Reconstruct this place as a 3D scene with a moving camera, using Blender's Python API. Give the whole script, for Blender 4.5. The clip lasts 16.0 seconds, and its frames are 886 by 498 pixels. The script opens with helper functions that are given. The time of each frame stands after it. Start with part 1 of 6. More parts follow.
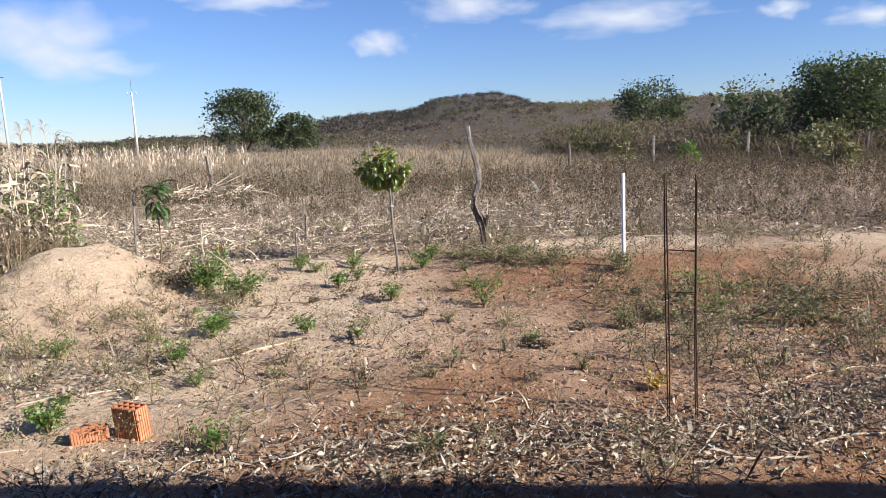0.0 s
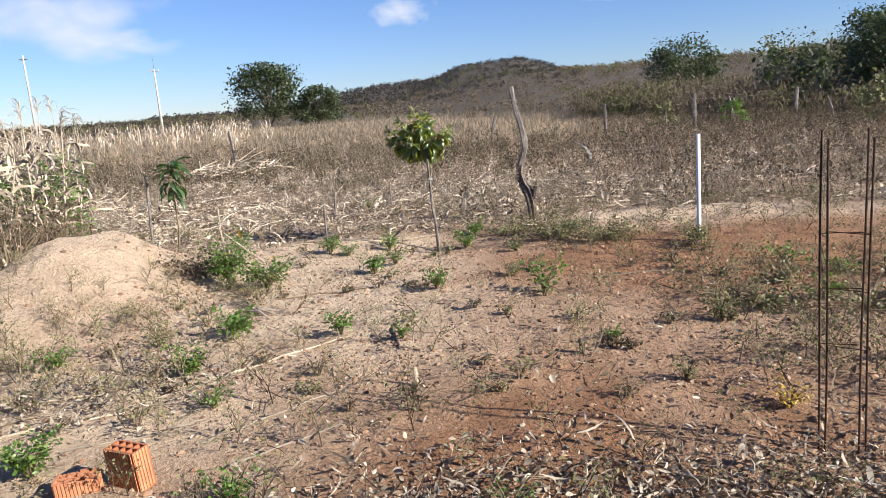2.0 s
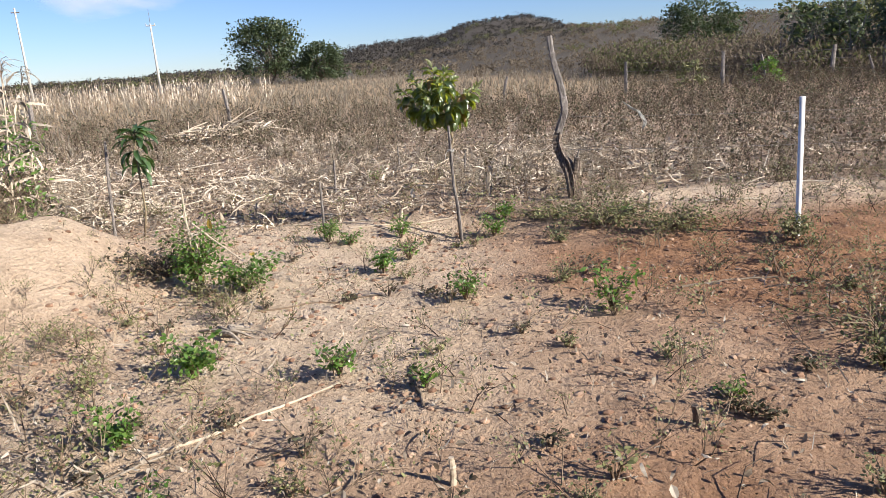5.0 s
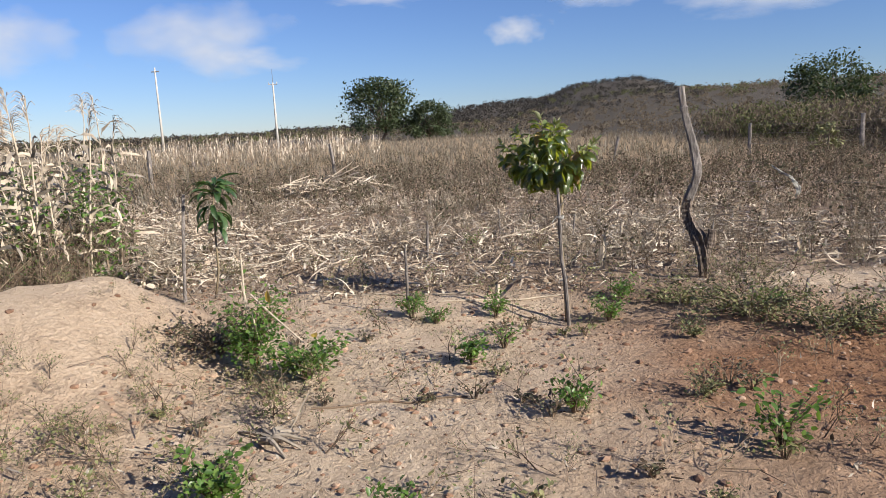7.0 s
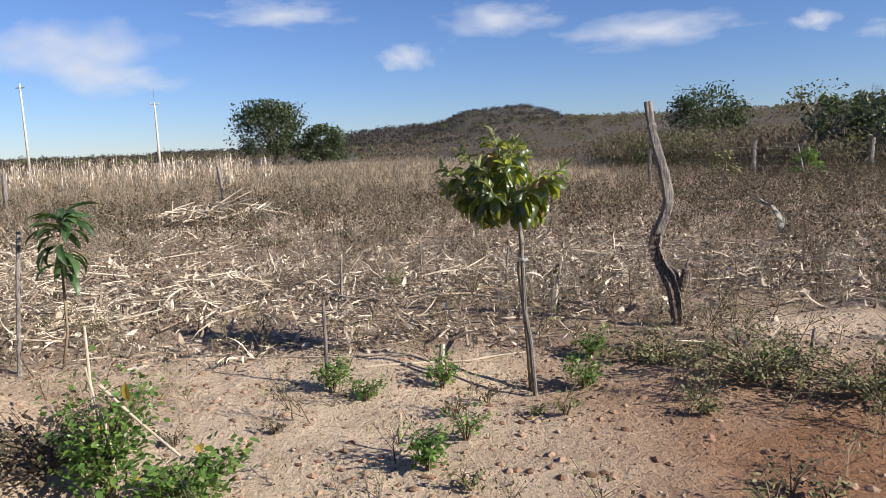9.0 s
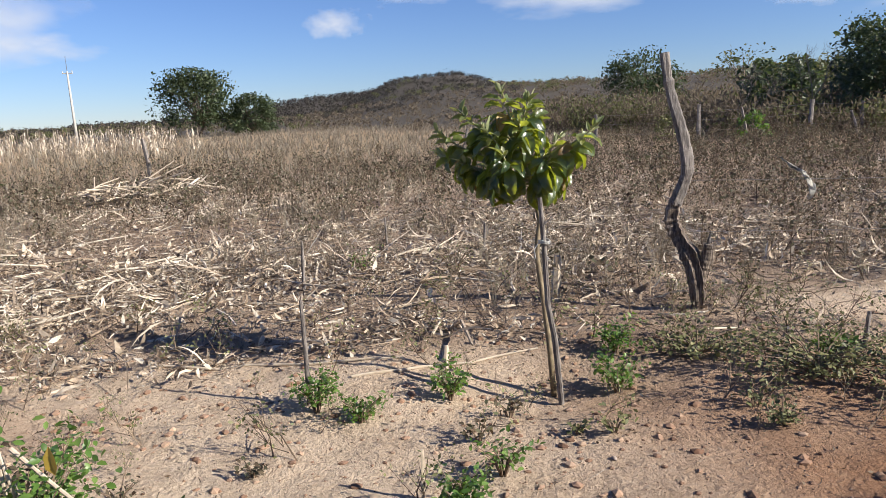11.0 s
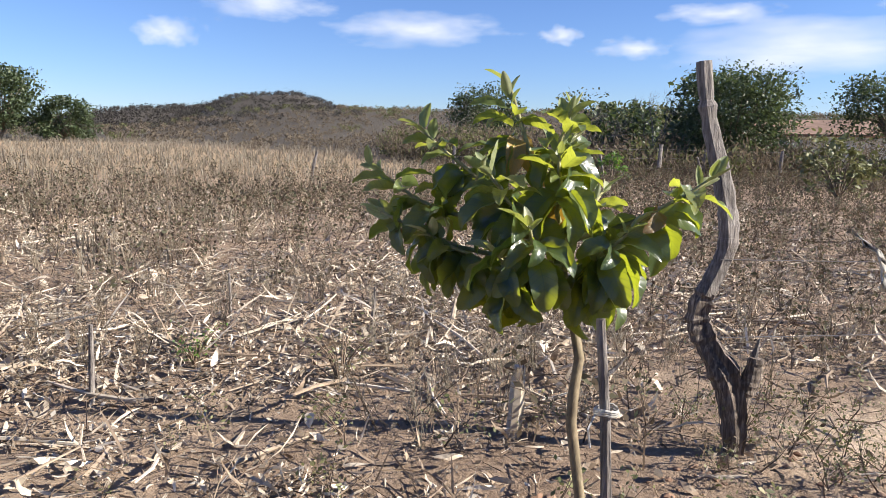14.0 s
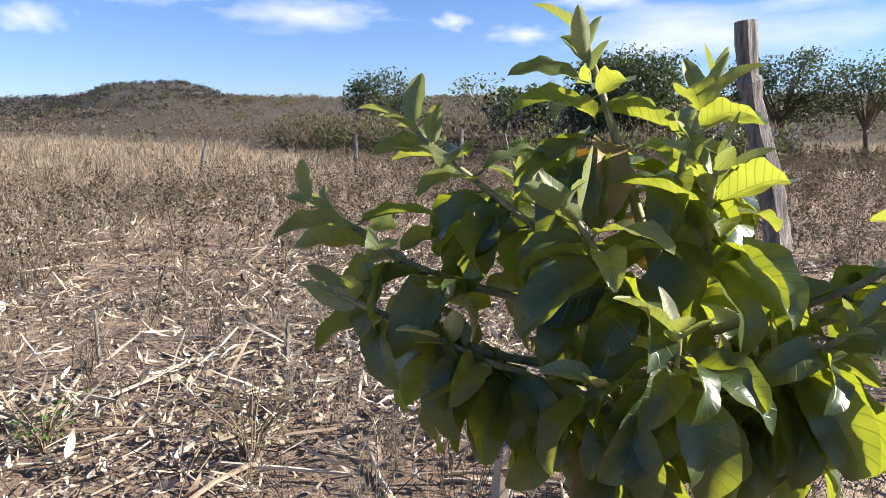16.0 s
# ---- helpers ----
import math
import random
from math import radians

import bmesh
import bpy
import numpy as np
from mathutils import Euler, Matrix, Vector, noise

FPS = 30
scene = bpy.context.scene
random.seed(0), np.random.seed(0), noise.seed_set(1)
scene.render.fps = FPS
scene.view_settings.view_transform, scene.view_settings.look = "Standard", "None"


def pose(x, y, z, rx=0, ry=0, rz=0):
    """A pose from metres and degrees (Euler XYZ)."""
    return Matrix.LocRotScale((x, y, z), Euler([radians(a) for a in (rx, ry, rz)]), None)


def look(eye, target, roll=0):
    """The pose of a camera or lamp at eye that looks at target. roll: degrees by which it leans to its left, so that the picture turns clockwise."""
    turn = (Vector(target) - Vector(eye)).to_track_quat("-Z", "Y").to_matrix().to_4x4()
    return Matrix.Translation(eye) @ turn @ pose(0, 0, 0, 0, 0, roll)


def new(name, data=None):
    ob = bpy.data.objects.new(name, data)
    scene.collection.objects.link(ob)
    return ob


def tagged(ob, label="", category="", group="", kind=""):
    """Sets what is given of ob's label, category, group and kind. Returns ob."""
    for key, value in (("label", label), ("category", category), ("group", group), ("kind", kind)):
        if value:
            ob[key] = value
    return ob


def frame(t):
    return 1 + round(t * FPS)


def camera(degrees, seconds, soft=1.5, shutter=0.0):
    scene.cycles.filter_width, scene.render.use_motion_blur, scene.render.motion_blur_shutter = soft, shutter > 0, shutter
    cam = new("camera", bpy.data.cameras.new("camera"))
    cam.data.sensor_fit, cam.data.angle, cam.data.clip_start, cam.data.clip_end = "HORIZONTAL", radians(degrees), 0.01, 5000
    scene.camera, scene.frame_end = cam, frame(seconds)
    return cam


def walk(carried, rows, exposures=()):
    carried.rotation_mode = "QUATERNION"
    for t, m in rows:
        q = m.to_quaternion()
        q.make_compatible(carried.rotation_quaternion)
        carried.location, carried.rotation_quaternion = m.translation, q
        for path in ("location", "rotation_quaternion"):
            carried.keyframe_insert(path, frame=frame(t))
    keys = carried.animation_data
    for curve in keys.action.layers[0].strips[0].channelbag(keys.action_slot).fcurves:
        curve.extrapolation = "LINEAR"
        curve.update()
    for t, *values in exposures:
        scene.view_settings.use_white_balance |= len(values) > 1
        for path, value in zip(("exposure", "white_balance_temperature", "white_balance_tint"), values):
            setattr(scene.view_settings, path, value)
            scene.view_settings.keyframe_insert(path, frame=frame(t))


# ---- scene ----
cam = camera(64.4, 16.0, soft=0.5)
METRES, EYE, TILT, LEAN, TURN = 9.0, 1.653, 0.0, 0.0, 0.0
ROWS = [
    (0.0, 0.0, 0.0, 0.0, -0.34, -9.21, 2.12),
    (0.5, 0.0087, 0.0289, -0.0026, 0.96, -8.53, 3.74),
    (1.0, 0.0057, 0.0477, -0.0047, 1.99, -8.53, 1.91),
    (1.5, -0.0101, 0.0824, -0.003, -0.23, -9.97, 3.63),
    (2.0, -0.0241, 0.107, -0.0059, 1.54, -11.59, 3.99),
    (2.5, -0.0318, 0.141, -0.0075, 0.82, -9.91, 4.3),
    (3.0, -0.0418, 0.1673, -0.008, -1.48, -12.21, 3.41),
    (3.2, -0.0478, 0.1772, -0.0078, -2.13, -12.81, 3.1),
    (5.3, -0.0509, 0.2949, -0.0107, 2.32, -14.8, 3.5),
    (5.5, -0.0495, 0.3052, -0.0091, 1.45, -14.34, 1.84),
    (6.0, -0.0485, 0.3291, -0.0111, 7.64, -13.11, 3.98),
    (6.5, -0.0469, 0.3621, -0.0118, 14.88, -9.33, 3.97),
    (7.0, -0.0579, 0.3903, -0.0173, 10.43, -9.67, 2.81),
    (7.5, -0.0736, 0.4196, -0.0181, 2.86, -10.45, 3.16),
    (8.0, -0.0839, 0.4596, -0.0226, 3.92, -8.09, 3.38),
    (8.5, -0.0931, 0.4939, -0.0245, 3.67, -9.37, 2.53),
    (9.0, -0.1087, 0.5264, -0.021, 1.78, -8.05, 2.17),
    (9.2, -0.1144, 0.5346, -0.0219, 4.33, -8.85, 2.57),
    (11.3, -0.1584, 0.6366, -0.0248, -6.34, -11.67, 2.69),
    (11.5, -0.1633, 0.652, -0.0261, -8.24, -12.77, 2.49),
    (12.0, -0.1682, 0.697, -0.026, -11.65, -11.68, 3.1),
    (12.5, -0.1782, 0.7331, -0.0276, -10.8, -10.58, 4.73),
    (13.0, -0.1768, 0.7716, -0.0239, -15.46, -12.84, 2.46),
    (13.5, -0.1689, 0.8108, -0.0237, -14.72, -8.94, 1.78),
    (14.0, -0.1672, 0.8445, -0.0251, -16.54, -9.0, -1.03),
    (14.5, -0.1688, 0.8833, -0.0246, -23.14, -8.32, -1.18),
    (15.0, -0.1668, 0.9127, -0.0278, -22.34, -8.05, -1.61),
    (15.5, -0.1536, 0.94, -0.0218, -23.7, -9.62, -0.32),
    (16.0, -0.1536, 0.9516, -0.0228, -24.93, -9.96, 0.07),
]
walk(cam, [(t, pose(0, 0, EYE, TILT, LEAN, TURN) @ pose(METRES * x, METRES * y, METRES * z, 90 + pitch, roll, yaw)) for t, x, y, z, yaw, pitch, roll in ROWS],
     [(0.0, 1.13), (3.2, 1.14), (5.5, 1.1), (6.0, 1.0), (7.0, 0.8), (9.0, 0.87), (12.0, 1.07), (13.0, 1.24), (14.0, 1.32), (15.0, 1.38), (16.0, 1.42)])

# ---- light: morning sun from the side, blue sky with small clouds ----
SUN_EL, SUN_DIR = radians(28.5), (0.92, -0.392)
world = bpy.data.worlds.new("world")
scene.world = world
world.use_nodes = True
wn = world.node_tree
sky = wn.nodes.new("ShaderNodeTexSky")
sky.sky_type, sky.sun_disc = "NISHITA", False
sky.sun_elevation = SUN_EL
sky.sun_rotation = math.atan2(SUN_DIR[0], SUN_DIR[1])
sky.altitude, sky.air_density, sky.dust_density, sky.ozone_density = 200, 1.0, 0.0, 3.0
tint = wn.nodes.new("ShaderNodeMix")
tint.data_type, tint.blend_type = "RGBA", "MULTIPLY"
tint.inputs[0].default_value, tint.inputs[7].default_value = 1.0, (0.77, 0.91, 1.31, 1)
wn.links.new(sky.outputs[0], tint.inputs[6])
wn.links.new(tint.outputs[2], wn.nodes["Background"].inputs[0])
wn.nodes["Background"].inputs[1].default_value = 0.05
sun = new("sun", bpy.data.lights.new("sun", "SUN"))
sun.data.energy, sun.data.angle, sun.data.color = 5.0, radians(0.6), (1.0, 0.93, 0.82)
sun.matrix_world = look((SUN_DIR[0] * math.cos(SUN_EL) * 50, SUN_DIR[1] * math.cos(SUN_EL) * 50, math.sin(SUN_EL) * 50), (0, 0, 0))


# ---- materials ----
def nodes_of(name):
    m = bpy.data.materials.new(name)
    m.use_nodes = True
    return m, m.node_tree.nodes, m.node_tree.links


def ramp(nt, stops):
    r = nt.nodes.new("ShaderNodeValToRGB")
    while len(r.color_ramp.elements) < len(stops):
        r.color_ramp.elements.new(0.5)
    for e, (p, c) in zip(r.color_ramp.elements, stops):
        e.position, e.color = p, (*c, 1)
    return r


def noise_node(nt, scale, detail=5, rough=0.6, stretch=None):
    tc = nt.nodes.new("ShaderNodeTexCoord")
    n = nt.nodes.new("ShaderNodeTexNoise")
    n.inputs["Scale"].default_value, n.inputs["Detail"].default_value, n.inputs["Roughness"].default_value = scale, detail, rough
    src = tc.outputs["Object"]
    if stretch:
        mp = nt.nodes.new("ShaderNodeMapping")
        mp.inputs["Scale"].default_value = stretch
        nt.links.new(src, mp.inputs[0])
        src = mp.outputs[0]
    nt.links.new(src, n.inputs["Vector"])
    return n


def mix(nt, a, b, fac, mode="MIX"):
    m = nt.nodes.new("ShaderNodeMix")
    m.data_type, m.blend_type = "RGBA", mode
    for sock, v in ((m.inputs[0], fac), (m.inputs[6], a), (m.inputs[7], b)):
        if isinstance(v, (int, float)):
            sock.default_value = v
        elif isinstance(v, tuple):
            sock.default_value = (*v, 1)
        else:
            nt.links.new(v, sock)
    return m.outputs[2]


def surface(name, stops, scale=20, rough=0.8, bump=0.3, bscale=60, vary="", stretch=None, trans=0.0, tcol=None, metal=0.0, spec=0.5, dirt=0.35):
    """Noise between colour stops, a slower stain over it, relief; vary: 'island' or 'object' for piece to piece tone; trans: share of light let through."""
    m, nd, ln = nodes_of(name)
    nt = m.node_tree
    p = nd["Principled BSDF"]
    n = noise_node(nt, scale, stretch=stretch)
    r = ramp(nt, stops)
    if vary:
        g = nd.new("ShaderNodeNewGeometry" if vary == "island" else "ShaderNodeObjectInfo")
        a = nd.new("ShaderNodeMath")
        a.operation = "MULTIPLY_ADD"
        ln.new(g.outputs["Random Per Island" if vary == "island" else "Random"], a.inputs[0])
        a.inputs[1].default_value = 0.75
        b = nd.new("ShaderNodeMath")
        b.operation = "MULTIPLY_ADD"
        ln.new(n.outputs["Fac"], b.inputs[0])
        b.inputs[1].default_value, b.inputs[2].default_value = 0.5, -0.12
        ln.new(b.outputs[0], a.inputs[2])
        ln.new(a.outputs[0], r.inputs[0])
    else:
        ln.new(n.outputs["Fac"], r.inputs[0])
    big = noise_node(nt, scale * 0.13, 3)
    br = ramp(nt, [(0.3, (1 - dirt,) * 3), (0.62, (1, 1, 1))])
    ln.new(big.outputs["Fac"], br.inputs[0])
    col = mix(nt, r.outputs[0], br.outputs[0], 1.0, "MULTIPLY")
    ln.new(col, p.inputs["Base Color"])
    p.inputs["Roughness"].default_value, p.inputs["Metallic"].default_value = rough, metal
    p.inputs["Specular IOR Level"].default_value = spec
    if bump:
        bn = noise_node(nt, bscale, 6, 0.65, stretch)
        bu = nd.new("ShaderNodeBump")
        bu.inputs["Strength"].default_value, bu.inputs["Distance"].default_value = bump, 0.5 / bscale
        ln.new(bn.outputs["Fac"], bu.inputs["Height"])
        ln.new(bu.outputs[0], p.inputs["Normal"])
    if trans:
        t = nd.new("ShaderNodeBsdfTranslucent")
        if tcol:
            t.inputs[0].default_value = (*tcol, 1)
        else:
            ln.new(col, t.inputs[0])
        mx = nd.new("ShaderNodeMixShader")
        mx.inputs[0].default_value = trans
        ln.new(p.outputs[0], mx.inputs[1])
        ln.new(t.outputs[0], mx.inputs[2])
        ln.new(mx.outputs[0], nd["Material Output"].inputs[0])
    return m


def soil_material():
    m, nd, ln = nodes_of("soil")
    nt = m.node_tree
    p = nd["Principled BSDF"]
    at = nd.new("ShaderNodeAttribute")
    at.attribute_name = "zone"
    sep = nd.new("ShaderNodeSeparateColor")
    ln.new(at.outputs["Color"], sep.inputs[0])
    fine = noise_node(nt, 38, 8, 0.7)
    mid = noise_node(nt, 3.2, 6, 0.65)
    sand = ramp(nt, [(0.3, (0.35, 0.255, 0.175)), (0.5, (0.58, 0.45, 0.33)), (0.75, (0.71, 0.58, 0.45))])
    red = ramp(nt, [(0.3, (0.17, 0.085, 0.048)), (0.52, (0.31, 0.168, 0.095)), (0.75, (0.43, 0.28, 0.18))])
    field = ramp(nt, [(0.3, (0.12, 0.082, 0.058)), (0.5, (0.22, 0.15, 0.105)), (0.75, (0.36, 0.265, 0.19))])
    grass = ramp(nt, [(0.3, (0.24, 0.165, 0.10)), (0.5, (0.34, 0.25, 0.155)), (0.75, (0.42, 0.33, 0.22))])
    scrub = ramp(nt, [(0.3, (0.055, 0.048, 0.04)), (0.55, (0.085, 0.072, 0.056)), (0.8, (0.13, 0.108, 0.08))])
    for r in (sand, red, field, grass, scrub):
        f = nd.new("ShaderNodeMath")
        f.operation = "MULTIPLY_ADD"
        ln.new(fine.outputs["Fac"], f.inputs[0])
        f.inputs[1].default_value = 0.55
        h = nd.new("ShaderNodeMath")
        h.operation = "MULTIPLY"
        h.inputs[1].default_value = 0.45
        ln.new(mid.outputs["Fac"], h.inputs[0])
        ln.new(h.outputs[0], f.inputs[2])
        ln.new(f.outputs[0], r.inputs[0])
    c = mix(nt, sand.outputs[0], red.outputs[0], sep.outputs[0])
    c = mix(nt, c, field.outputs[0], sep.outputs[1])
    c = mix(nt, c, grass.outputs[0], sep.outputs[2])
    c = mix(nt, c, scrub.outputs[0], at.outputs["Alpha"])
    ln.new(c, p.inputs["Base Color"])
    p.inputs["Roughness"].default_value = 0.95
    p.inputs["Specular IOR Level"].default_value = 0.2
    b1 = noise_node(nt, 55, 8, 0.75)
    b2 = noise_node(nt, 13, 6, 0.72)
    add = nd.new("ShaderNodeMath")
    add.operation = "MULTIPLY_ADD"
    ln.new(b2.outputs["Fac"], add.inputs[0])
    add.inputs[1].default_value = 4.5
    ln.new(b1.outputs["Fac"], add.inputs[2])
    bu = nd.new("ShaderNodeBump")
    bu.inputs["Strength"].default_value, bu.inputs["Distance"].default_value = 0.9, 0.022
    ln.new(add.outputs[0], bu.inputs["Height"])
    ln.new(bu.outputs[0], p.inputs["Normal"])
    return m


def leaf_material(name, stops, tcol, rough=0.32, trans=0.38):
    """A glossy living leaf: side veins in relief and colour, tone by leaf, light through it."""
    m, nd, ln = nodes_of(name)
    nt = m.node_tree
    p = nd["Principled BSDF"]
    tc = nd.new("ShaderNodeTexCoord")
    uv = nd.new("ShaderNodeSeparateXYZ")
    ln.new(tc.outputs["UV"], uv.inputs[0])
    ax = nd.new("ShaderNodeMath")
    ax.operation = "ABSOLUTE"
    ln.new(uv.outputs[0], ax.inputs[0])
    k = nd.new("ShaderNodeMath")
    k.operation = "MULTIPLY_ADD"
    ln.new(ax.outputs[0], k.inputs[0])
    k.inputs[1].default_value = -0.16
    ln.new(uv.outputs[1], k.inputs[2])
    w = nd.new("ShaderNodeMath")
    w.operation = "MULTIPLY"
    ln.new(k.outputs[0], w.inputs[0])
    w.inputs[1].default_value = 9.0
    fr = nd.new("ShaderNodeMath")
    fr.operation = "PINGPONG"
    ln.new(w.outputs[0], fr.inputs[0])
    fr.inputs[1].default_value = 0.5
    vein = ramp(nt, [(0.0, (1, 1, 1)), (0.09, (0, 0, 0))])
    ln.new(fr.outputs[0], vein.inputs[0])
    rib = ramp(nt, [(0.0, (1, 1, 1)), (0.06, (0, 0, 0))])
    ln.new(ax.outputs[0], rib.inputs[0])
    veins = mix(nt, vein.outputs[0], rib.outputs[0], 1.0, "LIGHTEN")
    oi = nd.new("ShaderNodeObjectInfo")
    n = noise_node(nt, 14, 4)
    s = nd.new("ShaderNodeMath")
    s.operation = "MULTIPLY_ADD"
    ln.new(n.outputs["Fac"], s.inputs[0])
    s.inputs[1].default_value = 0.45
    o2 = nd.new("ShaderNodeMath")
    o2.operation = "MULTIPLY_ADD"
    ln.new(oi.outputs["Random"], o2.inputs[0])
    o2.inputs[1].default_value, o2.inputs[2].default_value = 0.8, -0.12
    ln.new(o2.outputs[0], s.inputs[2])
    r = ramp(nt, stops)
    ln.new(s.outputs[0], r.inputs[0])
    blotch = ramp(nt, [(0.68, (0, 0, 0)), (0.78, (1, 1, 1))])
    bn = noise_node(nt, 9, 3)
    ln.new(bn.outputs["Fac"], blotch.inputs[0])
    col = mix(nt, r.outputs[0], (0.16, 0.10, 0.035), blotch.outputs[0])
    vc = mix(nt, col, (0.22, 0.26, 0.09), 0.45)
    col = mix(nt, col, vc, veins)
    ln.new(col, p.inputs["Base Color"])
    p.inputs["Roughness"].default_value = rough
    p.inputs["Specular IOR Level"].default_value = 0.75
    bu = nd.new("ShaderNodeBump")
    bu.inputs["Strength"].default_value, bu.inputs["Distance"].default_value = 0.3, 0.0015
    bu.invert = True
    ln.new(veins, bu.inputs["Height"])
    ln.new(bu.outputs[0], p.inputs["Normal"])
    t = nd.new("ShaderNodeBsdfTranslucent")
    tm = mix(nt, tcol, (tcol[0] * 0.45, tcol[1] * 0.5, tcol[2] * 0.5), veins)
    ln.new(tm, t.inputs[0])
    mx = nd.new("ShaderNodeMixShader")
    mx.inputs[0].default_value = trans
    ln.new(p.outputs[0], mx.inputs[1])
    ln.new(t.outputs[0], mx.inputs[2])
    ln.new(mx.outputs[0], nd["Material Output"].inputs[0])
    return m


SOIL = soil_material()
STRAW = surface("dry_corn_straw", [(0.05, (0.146, 0.104, 0.0729)), (0.3, (0.354, 0.266, 0.188)), (0.55, (0.583, 0.485, 0.37)), (0.95, (0.823, 0.739, 0.615))], 30, 0.75, 0.25, 120, "island", trans=0.12)
GREYLITTER = surface("weathered_grey_litter", [(0.05, (0.0704, 0.0546, 0.044)), (0.35, (0.194, 0.158, 0.123)), (0.65, (0.396, 0.339, 0.273)), (0.95, (0.598, 0.546, 0.466))], 30, 0.85, 0.25, 120, "island", trans=0.1)
TWIG = surface("dry_twig", [(0.1, (0.0648, 0.0432, 0.0288)), (0.5, (0.173, 0.119, 0.0792)), (0.9, (0.302, 0.23, 0.158))], 40, 0.85, 0.2, 150, "island")
WEEDLEAF = surface("withered_weed_leaf", [(0.05, (0.0685, 0.0433, 0.0289)), (0.35, (0.129, 0.0932, 0.0578)), (0.6, (0.144, 0.122, 0.0737)), (0.8, (0.0943, 0.0991, 0.0516)), (0.98, (0.209, 0.177, 0.124))], 3, 0.8, 0.0, 1, "island", trans=0.35)
OLIVELEAF = surface("dull_green_leaf", [(0.05, (0.0941, 0.0998, 0.0394)), (0.5, (0.171, 0.183, 0.0689)), (0.85, (0.276, 0.267, 0.118)), (0.98, (0.399, 0.326, 0.178))], 4, 0.6, 0.0, 1, "island", trans=0.25)
GREENLEAF = surface("fresh_green_leaf", [(0.05, (0.0425, 0.0956, 0.0175)), (0.5, (0.0911, 0.181, 0.0351)), (0.95, (0.194, 0.297, 0.0702))], 12, 0.42, 0.0, 1, "island", trans=0.3, tcol=(0.22, 0.36, 0.04))
YELLOWLEAF = surface("yellowed_leaf", [(0.1, (0.42, 0.28, 0.04)), (0.9, (0.62, 0.44, 0.08))], 12, 0.5, 0.0, 1, "island", trans=0.3)
DRYGRASS = surface("dry_grass", [(0.05, (0.222, 0.171, 0.121)), (0.5, (0.31, 0.259, 0.191)), (0.95, (0.403, 0.364, 0.282))], 0.35, 0.8, 0.0, 1, "island", trans=0.4)
BRUSH = surface("leafless_grey_brush", [(0.05, (0.143, 0.11, 0.0756)), (0.5, (0.193, 0.151, 0.106)), (0.95, (0.247, 0.196, 0.14))], 0.05, 0.9, 0.0, 1, "island", trans=0.45)
BRUSHDARK = surface("dark_grey_brush", [(0.05, (0.0454, 0.0402, 0.0367)), (0.5, (0.0696, 0.0606, 0.0529)), (0.95, (0.1, 0.0897, 0.0762))], 0.05, 0.9, 0.0, 1, "island", trans=0.4)
BRUSHGREEN = surface("green_brush", [(0.05, (0.0935, 0.102, 0.0382)), (0.5, (0.145, 0.153, 0.0595)), (0.95, (0.212, 0.208, 0.0935))], 0.05, 0.8, 0.0, 1, "island", trans=0.45)
TREELEAF = surface("dark_tree_leaf", [(0.05, (0.03, 0.042, 0.022)), (0.5, (0.055, 0.078, 0.036)), (0.95, (0.105, 0.135, 0.065))], 0.6, 0.5, 0.0, 1, "island", trans=0.28, tcol=(0.11, 0.15, 0.05))
BARK = surface("grey_brown_bark", [(0.3, (0.10, 0.075, 0.055)), (0.55, (0.20, 0.155, 0.115)), (0.75, (0.31, 0.26, 0.2))], 35, 0.9, 0.7, 60, stretch=(1, 1, 0.25))
SAPBARK = surface("green_brown_shoot_bark", [(0.3, (0.12, 0.09, 0.055)), (0.55, (0.22, 0.17, 0.10)), (0.75, (0.33, 0.27, 0.17))], 60, 0.7, 0.4, 120, stretch=(1, 1, 0.4))
SHOOT = surface("yellow_green_shoot_bark", [(0.3, (0.2, 0.19, 0.08)), (0.55, (0.33, 0.31, 0.14)), (0.75, (0.45, 0.41, 0.22))], 60, 0.6, 0.3, 120)
OLDWOOD = surface("weathered_grey_timber", [(0.32, (0.10, 0.085, 0.078)), (0.5, (0.23, 0.2, 0.18)), (0.7, (0.38, 0.345, 0.31))], 26, 0.85, 0.9, 45, stretch=(3, 3, 0.22), dirt=0.55)
DARKWOOD = surface("charred_brown_timber", [(0.32, (0.06, 0.0435, 0.035)), (0.5, (0.15, 0.113, 0.0882)), (0.7, (0.45, 0.362, 0.28))], 26, 0.85, 0.9, 45, stretch=(3, 3, 0.3), dirt=0.55)
CLAY = surface("fired_red_clay", [(0.3, (0.36, 0.13, 0.06)), (0.55, (0.52, 0.21, 0.105)), (0.75, (0.62, 0.30, 0.17))], 28, 0.85, 0.4, 90, "object")
RUST = surface("rusted_steel", [(0.3, (0.035, 0.02, 0.014)), (0.55, (0.085, 0.042, 0.026)), (0.8, (0.17, 0.08, 0.042))], 60, 0.75, 0.5, 140, metal=0.3)
PVC = surface("white_plastic_pipe", [(0.3, (0.68, 0.67, 0.64)), (0.7, (0.82, 0.81, 0.79))], 12, 0.4, 0.05, 60, dirt=0.12)
CONCRETE = surface("pale_concrete", [(0.3, (0.42, 0.40, 0.37)), (0.7, (0.58, 0.56, 0.52))], 8, 0.85, 0.3, 60)
STONE = surface("field_stone", [(0.2, (0.22, 0.16, 0.12)), (0.55, (0.40, 0.32, 0.26)), (0.9, (0.58, 0.51, 0.44))], 20, 0.85, 0.5, 60, "island")
